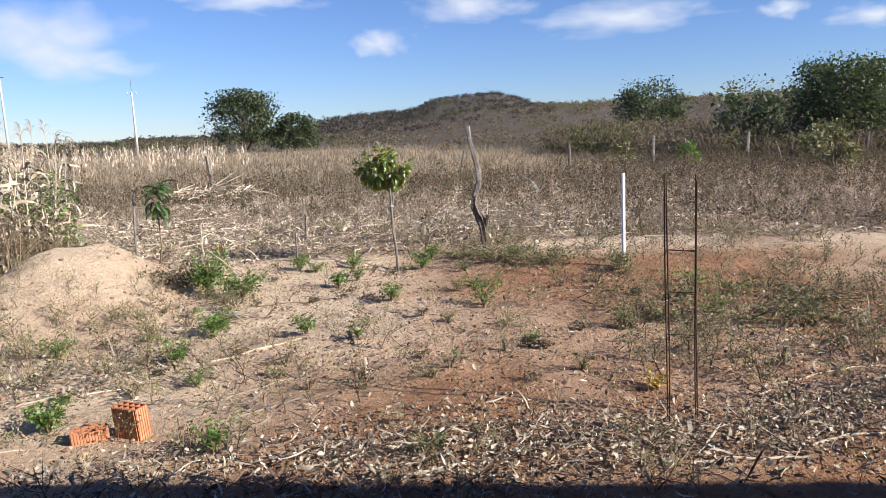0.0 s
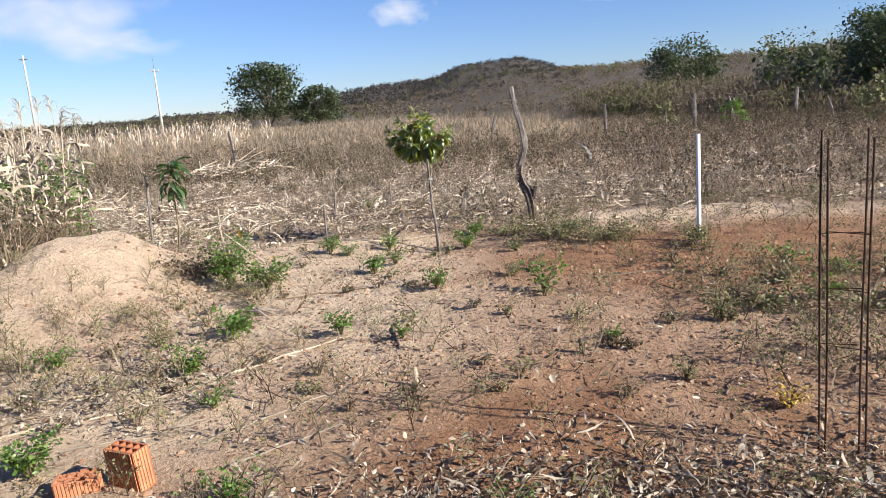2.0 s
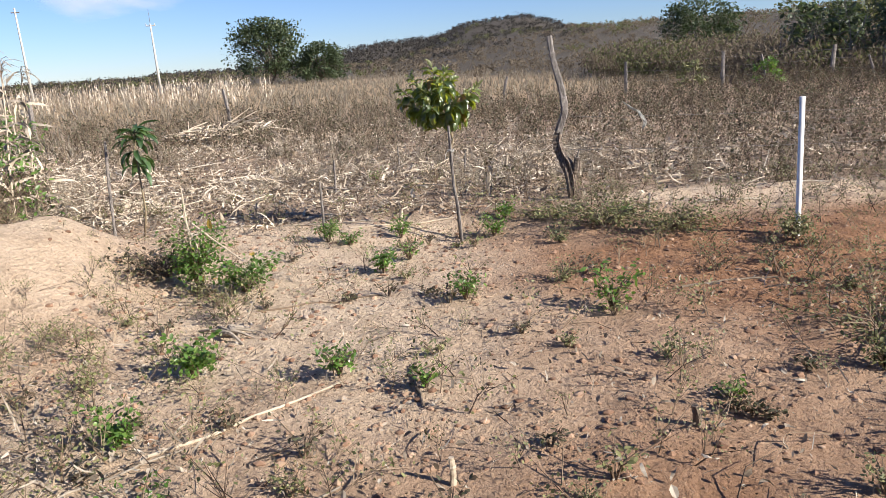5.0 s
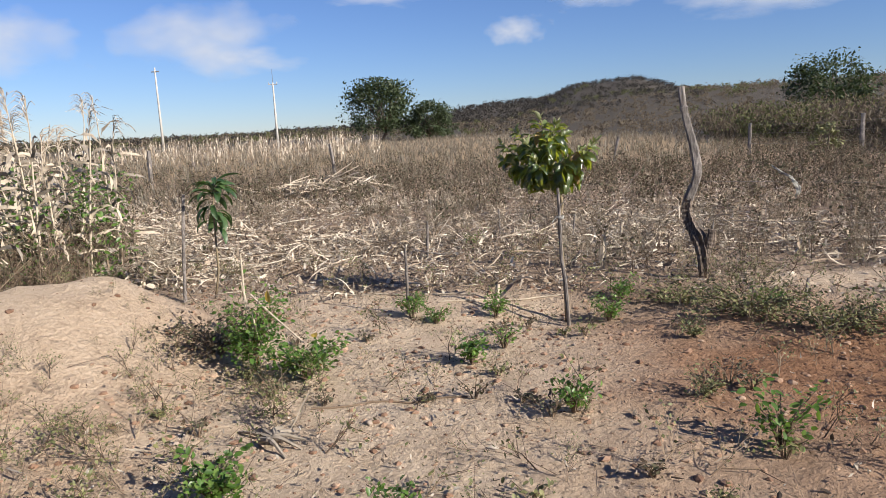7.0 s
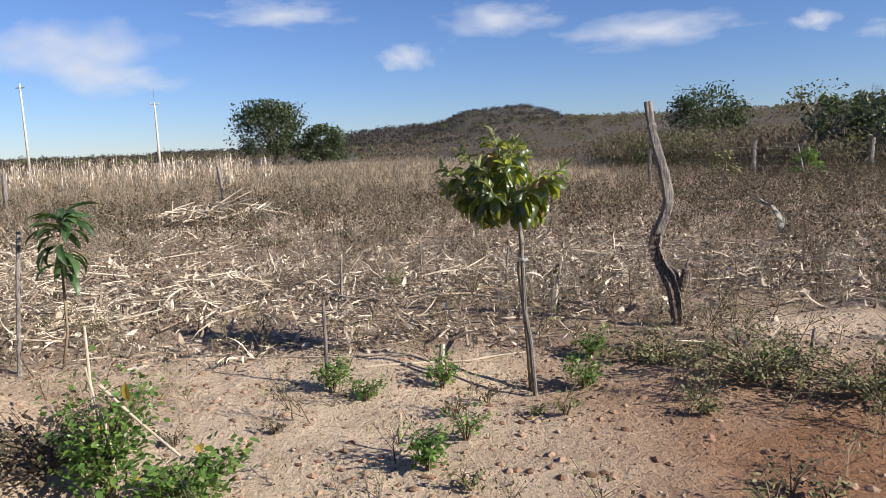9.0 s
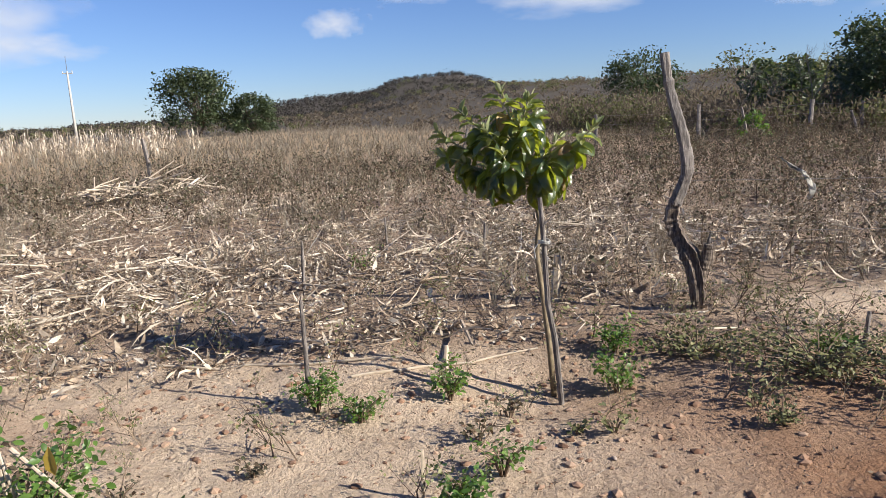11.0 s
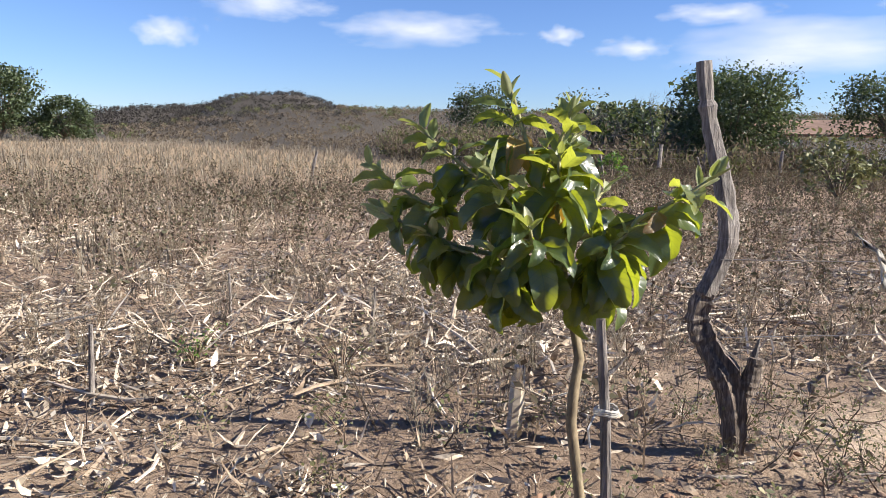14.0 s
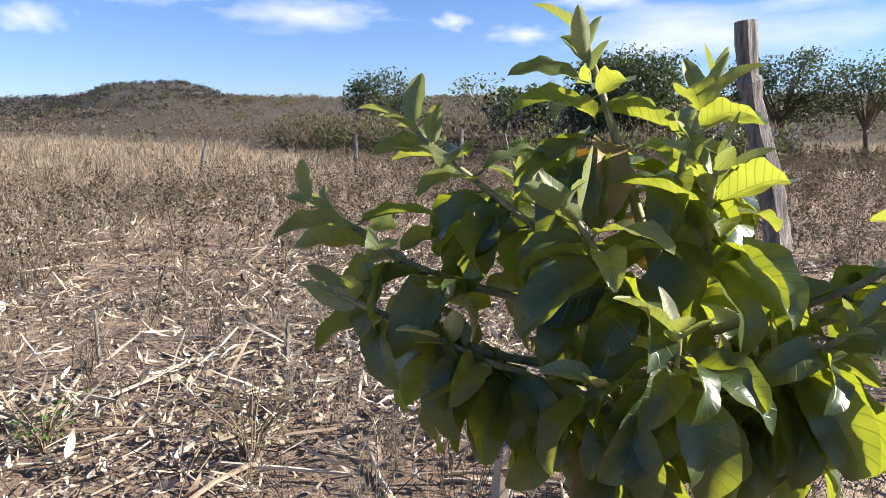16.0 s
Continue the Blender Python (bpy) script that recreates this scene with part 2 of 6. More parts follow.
CLOD = surface("soil_clod", [(0.1, (0.153, 0.081, 0.0495)), (0.5, (0.297, 0.18, 0.117)), (0.9, (0.423, 0.297, 0.207))], 30, 0.95, 0.4, 80, "island")
PLASTER = surface("whitewashed_plaster", [(0.3, (0.70, 0.69, 0.66)), (0.7, (0.83, 0.82, 0.79))], 2, 0.85, 0.2, 30)
TILE = surface("clay_roof_tile", [(0.3, (0.2, 0.12, 0.085)), (0.7, (0.33, 0.21, 0.15))], 3, 0.85, 0.3, 20)
CLOTH = surface("pale_plastic_rag", [(0.3, (0.62, 0.6, 0.56)), (0.7, (0.8, 0.79, 0.76))], 12, 0.6, 0.3, 40, trans=0.3)
WIRE = surface("galvanised_wire", [(0.3, (0.22, 0.2, 0.19)), (0.7, (0.36, 0.34, 0.32))], 50, 0.5, 0.0, 1, metal=0.7)
# hanging leaf: glossy green, its base darkened to paint in the lower crown's shade
SHADELEAF = leaf_material("shaded_glossy_sapling_leaf", [(0.05, (0.0111, 0.0263, 0.0141)), (0.3, (0.0196, 0.0407, 0.019)), (0.6, (0.0337, 0.0624, 0.0234)), (0.98, (0.0859, 0.118, 0.0495))], (0.5, 0.56, 0.035), 0.3, 0.33)
MIDLEAF = leaf_material("olive_sapling_leaf", [(0.05, (0.049, 0.0775, 0.0264)), (0.4, (0.098, 0.131, 0.042)), (0.7, (0.154, 0.181, 0.066)), (0.98, (0.28, 0.275, 0.12))], (0.52, 0.56, 0.06), 0.34, 0.4)
YOUNGLEAF = leaf_material("pale_young_leaf", [(0.05, (0.16, 0.2, 0.08)), (0.5, (0.27, 0.3, 0.15)), (0.95, (0.42, 0.42, 0.27))], (0.36, 0.40, 0.07), 0.5)
LANCELEAF = leaf_material("dark_lance_leaf", [(0.05, (0.015, 0.045, 0.016)), (0.5, (0.032, 0.08, 0.024)), (0.95, (0.07, 0.12, 0.04))], (0.14, 0.26, 0.03), 0.45, 0.25)
OLDLEAF = leaf_material("browning_sapling_leaf", [(0.1, (0.10, 0.06, 0.03)), (0.5, (0.2, 0.12, 0.04)), (0.9, (0.34, 0.22, 0.06))], (0.42, 0.24, 0.03), 0.5)


# ---- mesh helpers ----
rng = np.random.RandomState(7)


def lattice(x, y, seed):
    xi, yi = np.floor(x).astype(np.int64), np.floor(y).astype(np.int64)
    fx, fy = x - xi, y - yi
    fx, fy = fx * fx * (3 - 2 * fx), fy * fy * (3 - 2 * fy)

    def h(a, b):
        n = (a * 374761393 + b * 668265263 + seed * 1442695041) & 0x7FFFFFFF
        n = ((n ^ (n >> 13)) * 1274126177) & 0x7FFFFFFF
        return ((n ^ (n >> 16)) & 0xFFFF) / 65535.0
    return (h(xi, yi) * (1 - fx) + h(xi + 1, yi) * fx) * (1 - fy) + (h(xi, yi + 1) * (1 - fx) + h(xi + 1, yi + 1) * fx) * fy


def wobble(x, y, scale, seed, octaves=3):
    """Smooth noise from -1 to 1 with features of that many metres."""
    v, a, tot = 0.0, 1.0, 0.0
    for o in range(octaves):
        v = v + a * (lattice(x / scale * 2 ** o + 31.7 * o, y / scale * 2 ** o - 17.3 * o, seed + o) * 2 - 1)
        tot += a
        a *= 0.5
    return v / tot


def step(a, b, v):
    t = np.clip((v - a) / (b - a), 0, 1)
    return t * t * (3 - 2 * t)


def ground_z(x, y):
    x, y = np.asarray(x, float), np.asarray(y, float)
    r = np.hypot(x, y)
    az = np.degrees(np.arctan2(x, y))
    near = 1 - step(40, 90, r)
    z = near * (0.03 * wobble(x, y, 1.6, 3) + 0.05 * wobble(x, y, 6.0, 11) * step(2, 6, r))
    z = z + near * 0.026 * wobble(x, y, 0.25, 5, 3)
    # the heap of sand with its trampled flank
    u, v = x + 4.0 - 0.15 * (y - 7.5), y - 7.45
    heap = np.exp(-(np.abs(u / np.where(u > 0, 0.74, 0.72)) ** 2.4 + np.where(v > 0, np.abs(v / 0.95) ** 4, np.abs(v / 1.15) ** 2.6))) * np.clip(1 + 0.3 * v, 0.3, 2)
    apron = np.exp(-(((x + 3.9) / 1.0) ** 2 + ((y - 6.8) / 0.9) ** 2))
    z = z + (0.51 * heap + 0.14 * apron) * (1 + 0.16 * wobble(x, y, 0.8, 21)) + 0.05 * heap * wobble(x, y, 0.35, 23)
    z = z - 0.11 * np.exp(-(((x + 0.6) / 0.5) ** 2 + ((y - 9.05) / 0.4) ** 2))
    # low spoil bank behind the bare strip, and red spoil
    z = z + 0.09 * np.exp(-(((x - 2.3) / 1.6) ** 2 + ((y - 8.3) / 0.7) ** 2)) + 0.05 * np.exp(-(((y - 9.9) / 0.9) ** 2)) * step(-3, 0, x)
    # slope, hill and far ridges
    ahead = step(-75, -40, az) * (1 - step(80, 120, az))
    slope = 38 * step(-9, 6, az) * ahead + 8 * ahead
    z = z + step(60, 300, r) ** 1.3 * 300 / 1245 * slope
    z = z + step(250, 390, r) * (1 - 0.7 * step(430, 700, r)) * 390 / 1245 * (35 * np.exp(-np.abs((az - 2.6) / 4.7) ** 3.6) + 9 * np.exp(-((az + 1.8) / 2.6) ** 2))
    z = z + step(400, 760, r) * 760 / 1245 * (34 * np.exp(-((az + 5.5) / 7.5) ** 2) + 4 * np.exp(-((az + 21) / 4.5) ** 2)) * ahead
    z = z + step(120, 300, r) * (1.1 * wobble(x, y, 60, 41, 4))
    return z


def gz(x, y):
    return float(ground_z(np.array([x]), np.array([y]))[0])


def mesh_np(name, verts, tris, material, smooth=False, uvs=None):
    verts, tris = np.asarray(verts, np.float32), np.asarray(tris, np.int32)
    me = bpy.data.meshes.new(name)
    me.vertices.add(len(verts))
    me.vertices.foreach_set("co", verts.ravel())
    k = tris.shape[1]
    me.loops.add(len(tris) * k)
    me.loops.foreach_set("vertex_index", tris.ravel())
    me.polygons.add(len(tris))
    me.polygons.foreach_set("loop_start", np.arange(0, len(tris) * k, k, dtype=np.int32))
    me.polygons.foreach_set("use_smooth", np.full(len(tris), smooth))
    if uvs is not None:
        lay = me.uv_layers.new(name="UVMap")
        lay.data.foreach_set("uv", np.asarray(uvs, np.float32)[tris.ravel()].ravel())
    me.update(calc_edges=True)
    me.validate()
    me.materials.append(material)
    return me


class Soup:
    """Vertices and triangles gathered piece by piece."""

    def __init__(self):
        self.v, self.f, self.n = [], [], 0

    def add(self, v, f):
        self.v.append(np.asarray(v, np.float32).reshape(-1, 3))
        self.f.append(np.asarray(f, np.int32).reshape(-1, 3) + self.n)
        self.n += len(self.v[-1])

    def arrays(self):
        return np.concatenate(self.v), np.concatenate(self.f)

    def mesh(self, name, material, smooth=False):
        v, f = self.arrays()
        return mesh_np(name, v, f, material, smooth)

    def tube(self, pts, radii, sides=6, cap=True, lump=0.0, seed=0):
        pts = np.asarray(pts, float)
        rr = np.random.RandomState(seed + 1)
        radii = np.broadcast_to(np.asarray(radii, float), (len(pts),))
        d = np.gradient(pts, axis=0)
        d /= np.linalg.norm(d, axis=1)[:, None] + 1e-9
        ref = np.array([0.31, 0.87, 0.2]) if abs(d[0][2]) > 0.6 else np.array([0.1, 0.05, 1.0])
        vs = []
        ph = rr.rand() * 6.28
        shape = 1 + lump * (rr.rand(sides) - 0.5) * 2
        for p, t, r in zip(pts, d, radii):
            a = np.cross(t, ref)
            a /= np.linalg.norm(a) + 1e-9
            b = np.cross(t, a)
            shape = np.clip(shape + lump * 0.35 * (rr.rand(sides) - 0.5), 1 - 1.3 * lump, 1 + 1.3 * lump)
            th = np.linspace(0, 2 * np.pi, sides, endpoint=False) + ph
            vs.append(p + (np.cos(th) * r * shape)[:, None] * a + (np.sin(th) * r * shape)[:, None] * b)
        f = []
        for i in range(len(pts) - 1):
            for j in range(sides):
                k = (j + 1) % sides
                a, b, c, e = i * sides + j, i * sides + k, (i + 1) * sides + k, (i + 1) * sides + j
                f += [(a, b, c), (a, c, e)]
        v = np.concatenate(vs)
        if cap:
            n = len(v)
            v = np.vstack([v, pts[0], pts[-1]])
            top = (len(pts) - 1) * sides
            for j in range(sides):
                k = (j + 1) % sides
                f += [(n, k, j), (n + 1, top + j, top + k)]
        self.add(v, f)
        return self


def scatter(templates, pos, yaw, scale, tilt_x=None, tilt_y=None, seed=0):
    """Copies of the templates (verts, tris) at pos, turned and scaled, as one soup of arrays."""
    pos = np.asarray(pos, np.float32)
    n = len(pos)
    rr = np.random.RandomState(seed + 99)
    which = rr.randint(0, len(templates), n)
    tilt_x = np.zeros(n) if tilt_x is None else tilt_x
    tilt_y = np.zeros(n) if tilt_y is None else tilt_y
    vs, fs, base = [], [], 0
    for k, (tv, tf) in enumerate(templates):
        ids = np.nonzero(which == k)[0]
        if not len(ids):
            continue
        cx, sx = np.cos(tilt_x[ids]), np.sin(tilt_x[ids])
        cy, sy = np.cos(tilt_y[ids]), np.sin(tilt_y[ids])
        cz, sz = np.cos(yaw[ids]), np.sin(yaw[ids])
        s = np.broadcast_to(scale, (n,))[ids]
        x, y, z = (tv[None, :, i] * s[:, None] for i in range(3))
        y, z = y * cx[:, None] - z * sx[:, None], y * sx[:, None] + z * cx[:, None]
        x, z = x * cy[:, None] + z * sy[:, None], -x * sy[:, None] + z * cy[:, None]
        x, y = x * cz[:, None] - y * sz[:, None], x * sz[:, None] + y * cz[:, None]
        v = np.stack([x, y, z], -1) + pos[ids][:, None, :]
        f = tf[None] + (np.arange(len(ids)) * len(tv))[:, None, None] + base
        vs.append(v.reshape(-1, 3))
        fs.append(f.reshape(-1, 3))
        base += len(ids) * len(tv)
    return np.concatenate(vs), np.concatenate(fs)


def stuff(name, vf, material, label, category):
    return tagged(new(name, mesh_np(name, vf[0], vf[1], material)), label, category, kind="stuff")


def thing(name, x, y, z=None, label="", category="", group="", kind=""):
    ob = new(name)
    ob.location = (x, y, gz(x, y) if z is None else z)
    return tagged(ob, label, category, group, kind)


def part(name, data, parent, label="", loc=None):
    """One mesh as a part of a thing, at its place in the thing's own space."""
    ob = new(name, data)
    ob.parent = parent
    if loc is not None:
        ob.matrix_basis = loc
    if label:
        tagged(ob, label)
    return ob


def blade(length, width, bend, segs, twist=0.0, seed=0):
    """A dry strap leaf along +y, curling; its two edges fold a little."""
    rr = np.random.RandomState(seed)
    t = np.linspace(0, 1, segs + 1)
    w = width * np.sin(np.pi * (0.12 + 0.86 * t)) ** 0.7
    ang = bend * t ** 1.3 + 0.25 * rr.randn() * np.sin(t * 5 + rr.rand() * 6)
    y = np.concatenate([[0], np.cumsum(np.cos(ang[1:]))]) * length / segs
    z = np.concatenate([[0], np.cumsum(-np.sin(ang[1:]))]) * length / segs
    x = 0.12 * length * np.sin(t * 2.5 + rr.rand() * 6) * rr.rand()
    tw = twist * t
    v = []
    for i in range(segs + 1):
        c, s = np.cos(tw[i]), np.sin(tw[i])
        v += [(x[i] - w[i] / 2 * c, y[i], z[i] - w[i] / 2 * s), (x[i] + w[i] / 2 * c, y[i], z[i] + w[i] / 2 * s)]
    f = []
    for i in range(segs):
        a = 2 * i
        f += [(a, a + 1, a + 3), (a, a + 3, a + 2)]
    return np.array(v), np.array(f)


def join(*vfs):
    v, f, n = [], [], 0
    for a, b in vfs:
        v.append(a)
        f.append(b + n)
        n += len(a)
    return np.concatenate(v), np.concatenate(f)


def leaflets(n, centre, spread, size, seed, flat=0.5, long=1.7):
    """n small folded leaves in a cloud; flat: how level they lie."""
    rr = np.random.RandomState(seed)
    c = np.asarray(centre) + rr.randn(n, 3) * np.asarray(spread)
    d = rr.randn(n, 3) * np.array([1, 1, flat])
    d /= np.linalg.norm(d, axis=1)[:, None]
    up = rr.randn(n, 3) * 0.7 + np.array([0, 0, 1.0])
    s = np.cross(d, up)
    s /= np.linalg.norm(s, axis=1)[:, None] + 1e-9
    k = size * (0.6 + 0.8 * rr.rand(n))[:, None]
    v = np.stack([c - d * k * long * 0.5, c + s * k * 0.5, c + d * k * long * 0.5, c - s * k * 0.5], 1).reshape(-1, 3)
    q = np.arange(n)[:, None] * 4
    f = np.concatenate([q + np.array([[0, 1, 2]]), q + np.array([[0, 2, 3]])])
    return v, f


def strand(pts, r, sides=3):
    s = Soup()
    s.tube(pts, r, sides, cap=False, seed=1)
    return s.arrays()


def ovals(n, centre, spread, size, seed, flat=0.6, long=1.6, droop=0.0):
    """n folded oval leaves in a cloud."""
    rr = np.random.RandomState(seed)
    c = np.asarray(centre) + np.clip(rr.randn(n, 3), -1.6, 1.6) * np.asarray(spread)
    d = rr.randn(n, 3) * np.array([1, 1, flat]) - np.array([0, 0, droop])
    d /= np.linalg.norm(d, axis=1)[:, None]
    up = rr.randn(n, 3) * 0.45 + np.array([0, 0, 1.0])
    s = np.cross(d, up)
    s /= np.linalg.norm(s, axis=1)[:, None] + 1e-9
    nn = np.cross(s, d)
    k = (size * (0.55 + 0.9 * rr.rand(n)))[:, None]
    L = k * long
    at = lambda a, b, h: c + d * L * a + s * k * b + nn * k * h
    v = np.stack([at(-0.5, 0, 0), at(-0.2, -0.42, 0.1), at(-0.2, 0, 0), at(-0.2, 0.42, 0.1), at(0.2, -0.38, 0.02), at(0.2, 0, -0.07), at(0.2, 0.38, 0.02), at(0.52, 0, -0.2)], 1).reshape(-1, 3)
    q = np.arange(n)[:, None] * 8
    f = np.concatenate([q + np.array([t]) for t in ((0, 2, 1), (0, 3, 2), (1, 2, 5), (1, 5, 4), (2, 3, 6), (2, 6, 5), (4, 5, 7), (5, 6, 7))])
    return v, f


# ---- ground, hills and horizon: one sheet ----
def spaced(lo, hi, fine, far, growth):
    mid = list(np.arange(lo, hi, fine))
    a, b, da, db = mid[0], mid[-1], fine, fine
    left, right = [], []
    while a > -far:
        da = min(da * growth, 160)
        a -= da
        left.append(a)
    while b < far:
        db = min(db * growth, 160)
        b += db
        right.append(b)
    return np.array(left[::-1] + mid + right)


def build_ground():
    xs, ys = spaced(-5.6, 4.2, 0.055, 2600, 1.085), spaced(2.8, 10.2, 0.055, 2600, 1.07)
    X, Y = np.meshgrid(xs, ys)
    Z = ground_z(X, Y)
    V = np.stack([X, Y, Z], -1).reshape(-1, 3)
    nx, ny = len(xs), len(ys)
    i = (np.arange(ny - 1)[:, None] * nx + np.arange(nx - 1)[None]).ravel()
    me = mesh_np("ground", V, np.stack([i, i + 1, i + nx + 1, i + nx], 1), SOIL, True)
    x, y = V[:, 0], V[:, 1]
    r = np.hypot(x, y)
    n1, n2 = wobble(x, y, 1.1, 61), wobble(x, y, 3.0, 67)
    red = np.clip(step(5.6, 4.3, y + 0.7 * n1) * 0.5 * (0.8 + 0.7 * n1) * step(-3.2, -1.0, x + n2) + 1.15 * np.exp(-(np.abs((x - 2.2) / 1.9) ** 3 + ((y - 7.4) / 1.3) ** 2)) * (0.85 + 0.5 * n1) + (0.42 * step(-0.4, 0.6, n1) + 0.45 * step(-1.5, 0.8, x + 0.6 * n2)) * step(9.8, 8.6, y), 0, 1)
    path = np.exp(-(((x - 18.5) / 4.5) ** 2 + ((y - 23) / 1.6) ** 2) ** 2)
    field = np.clip(step(9.0, 9.9, y + 0.5 * n1 - 0.08 * np.abs(x)), 0, 1)
    pale = 1.3 * np.exp(-(np.abs((x - 2.4) / 1.5) ** 3 + ((y - 9.9) / 0.42) ** 2)) + np.exp(-(((x - 3.3) / 0.9) ** 2 + ((y - 8.9) / 0.3) ** 2))
    field = field * (1 - np.clip(1.4 * pale, 0, 1)) * (0.75 + 0.25 * n1)
    grass = step(24, 40, r) * (1 - path) * (1 - 0.8 * step(3, 12, np.degrees(np.arctan2(x, y))) * step(42, 34, r))
    field = field * (1 - path)
    red = red * (1 - 0.9 * np.exp(-(((x + 4.4) / 1.7) ** 2 + ((y - 7.2) / 1.5) ** 2)))
    az = np.degrees(np.arctan2(x, y))
    scrub = step(58, 75, r - 45 * step(6, -10, az))
    col = np.stack([red, field, grass, scrub], 1).astype(np.float32)
    at = me.color_attributes.new("zone", "FLOAT_COLOR", "POINT")
    at.data.foreach_set("color", col.ravel())
    tagged(new("ground", me), "dry sandy and reddish farm soil running out to brushy hills", "ground", kind="structure")


build_ground()


# ---- clouds: soft far backdrops, each at its place in the sky ----
def cloud_material(seed):
    m, nd, ln = nodes_of("cloud_vapour")
    nt = m.node_tree
    tc = nd.new("ShaderNodeTexCoord")
    mp = nd.new("ShaderNodeMapping")
    mp.inputs["Location"].default_value = (seed * 3.7, seed * 1.9, 0)
    mp.inputs["Scale"].default_value = (1.6, 1, 1)
    ln.new(tc.outputs["Object"], mp.inputs[0])
    n = nd.new("ShaderNodeTexNoise")
    n.inputs["Scale"].default_value, n.inputs["Detail"].default_value, n.inputs["Roughness"].default_value = 1.5, 6, 0.5
    ln.new(mp.outputs[0], n.inputs["Vector"])
    ln2 = nd.new("ShaderNodeVectorMath")
    ln2.operation = "LENGTH"
    ln.new(tc.outputs["Object"], ln2.inputs[0])
    e = nd.new("ShaderNodeMath")
    e.operation = "MULTIPLY_ADD"
    ln.new(ln2.outputs["Value"], e.inputs[0])
    e.inputs[1].default_value = -0.85
    ln.new(n.outputs["Fac"], e.inputs[2])
    r = ramp(nt, [(0.0, (0, 0, 0)), (0.62, (0.82, 0.82, 0.82))])
    ad = nd.new("ShaderNodeMath")
    ad.operation = "ADD"
    ln.new(e.outputs[0], ad.inputs[0])
    ad.inputs[1].default_value = 0.13
    ln.new(ad.outputs[0], r.inputs[0])
    em = nd.new("ShaderNodeEmission")
    em.inputs[0].default_value, em.inputs[1].default_value = (0.80, 0.835, 0.93, 1), 0.5
    tr = nd.new("ShaderNodeBsdfTransparent")
    mx = nd.new("ShaderNodeMixShader")
    ln.new(r.outputs[0], mx.inputs[0])
    ln.new(tr.outputs[0], mx.inputs[1])
    ln.new(em.outputs[0], mx.inputs[2])
    ln.new(mx.outputs[0], nd["Material Output"].inputs[0])
    return m


CLOUDS = [(-28.6, 8.0, 9, 3.6), (-26.5, 5.9, 7, 1.8), (-4.4, 7.3, 3.6, 1.7), (2.8, 9.8, 7.5, 1.9), (14.4, 8.3, 9.5, 2.1), (25.5, 7.9, 2.4, 1.1),
          (31, 7.0, 4, 1.2), (-42, 7.2, 9, 3.4), (45.5, 6.6, 20, 3.0), (37.0, 9.3, 6, 1.3), (53, 9.0, 9, 1.6), (-14, 10.6, 8, 1.5)]
for i, (az, el, w, h) in enumerate(CLOUDS):
    D = 2400
    s = Soup()
    s.add([(-2, -2, 0), (2, -2, 0), (2, 2, 0), (-2, 2, 0)], [(0, 1, 2), (0, 2, 3)])
    c = tagged(new("cloud", s.mesh("cloud", cloud_material(i + 1))), "small white fair-weather cloud", "cloud", "clouds", "structure")
    a, e = radians(az), radians(el)
    p = Vector((math.sin(a) * math.cos(e), math.cos(a) * math.cos(e), math.sin(e))) * D
    hw = D * math.tan(radians(w * 0.95))
    c.matrix_world = Matrix.Translation(p) @ p.to_track_quat("Z", "Y").to_matrix().to_4x4() @ Matrix.Diagonal((hw, D * math.tan(radians(h * 0.95)), 1, 1))


# ---- far vegetation ----
def wedge(n, r0, r1, a0, a1, power, seed):
    rr = np.random.RandomState(seed)
    r = r0 + (r1 - r0) * rr.rand(n) ** power
    a = np.radians(a0 + (a1 - a0) * rr.rand(n))
    x, y = np.sin(a) * r, np.cos(a) * r
    return x, y, r, rr


def shrub(seed, twiggy):
    """A ragged shrub one metre high: bare stems and clumps of fine sprays."""
    rr = np.random.RandomState(seed)
    bits = []
    for k in range(4):
        a, l = rr.rand() * 6.28, 0.5 + 0.4 * rr.rand()
        bits.append(strand([(0, 0, 0), (0.5 * np.cos(a), 0.5 * np.sin(a), l)], [0.012, 0.003]))
    for k in range(11):
        a, rad, h = rr.rand() * 6.28, 0.55 * rr.rand() ** 0.5, 0.2 + 0.65 * rr.rand()
        bits.append(leaflets(12, (rad * np.cos(a), rad * np.sin(a), h), (0.14, 0.14, 0.12), 0.03 if twiggy else 0.06, seed * 31 + k, 1.6, 5.0 if twiggy else 1.6))
    return join(*bits)


def far_shrub(seed):
    """A shrub one metre high for the hillside: a rounded clump of sprays."""
    rr = np.random.RandomState(seed)
    bits = []
    for k in range(7):
        a, rad = rr.rand() * 6.28, 0.45 * rr.rand() ** 0.5
        h = 0.25 + 0.55 * rr.rand() * (1 - rad)
        bits.append(leaflets(6, (rad * np.cos(a), rad * np.sin(a), h), (0.16, 0.16, 0.13), 0.13, seed * 31 + k, 0.9, 1.5))
    return join(*bits)


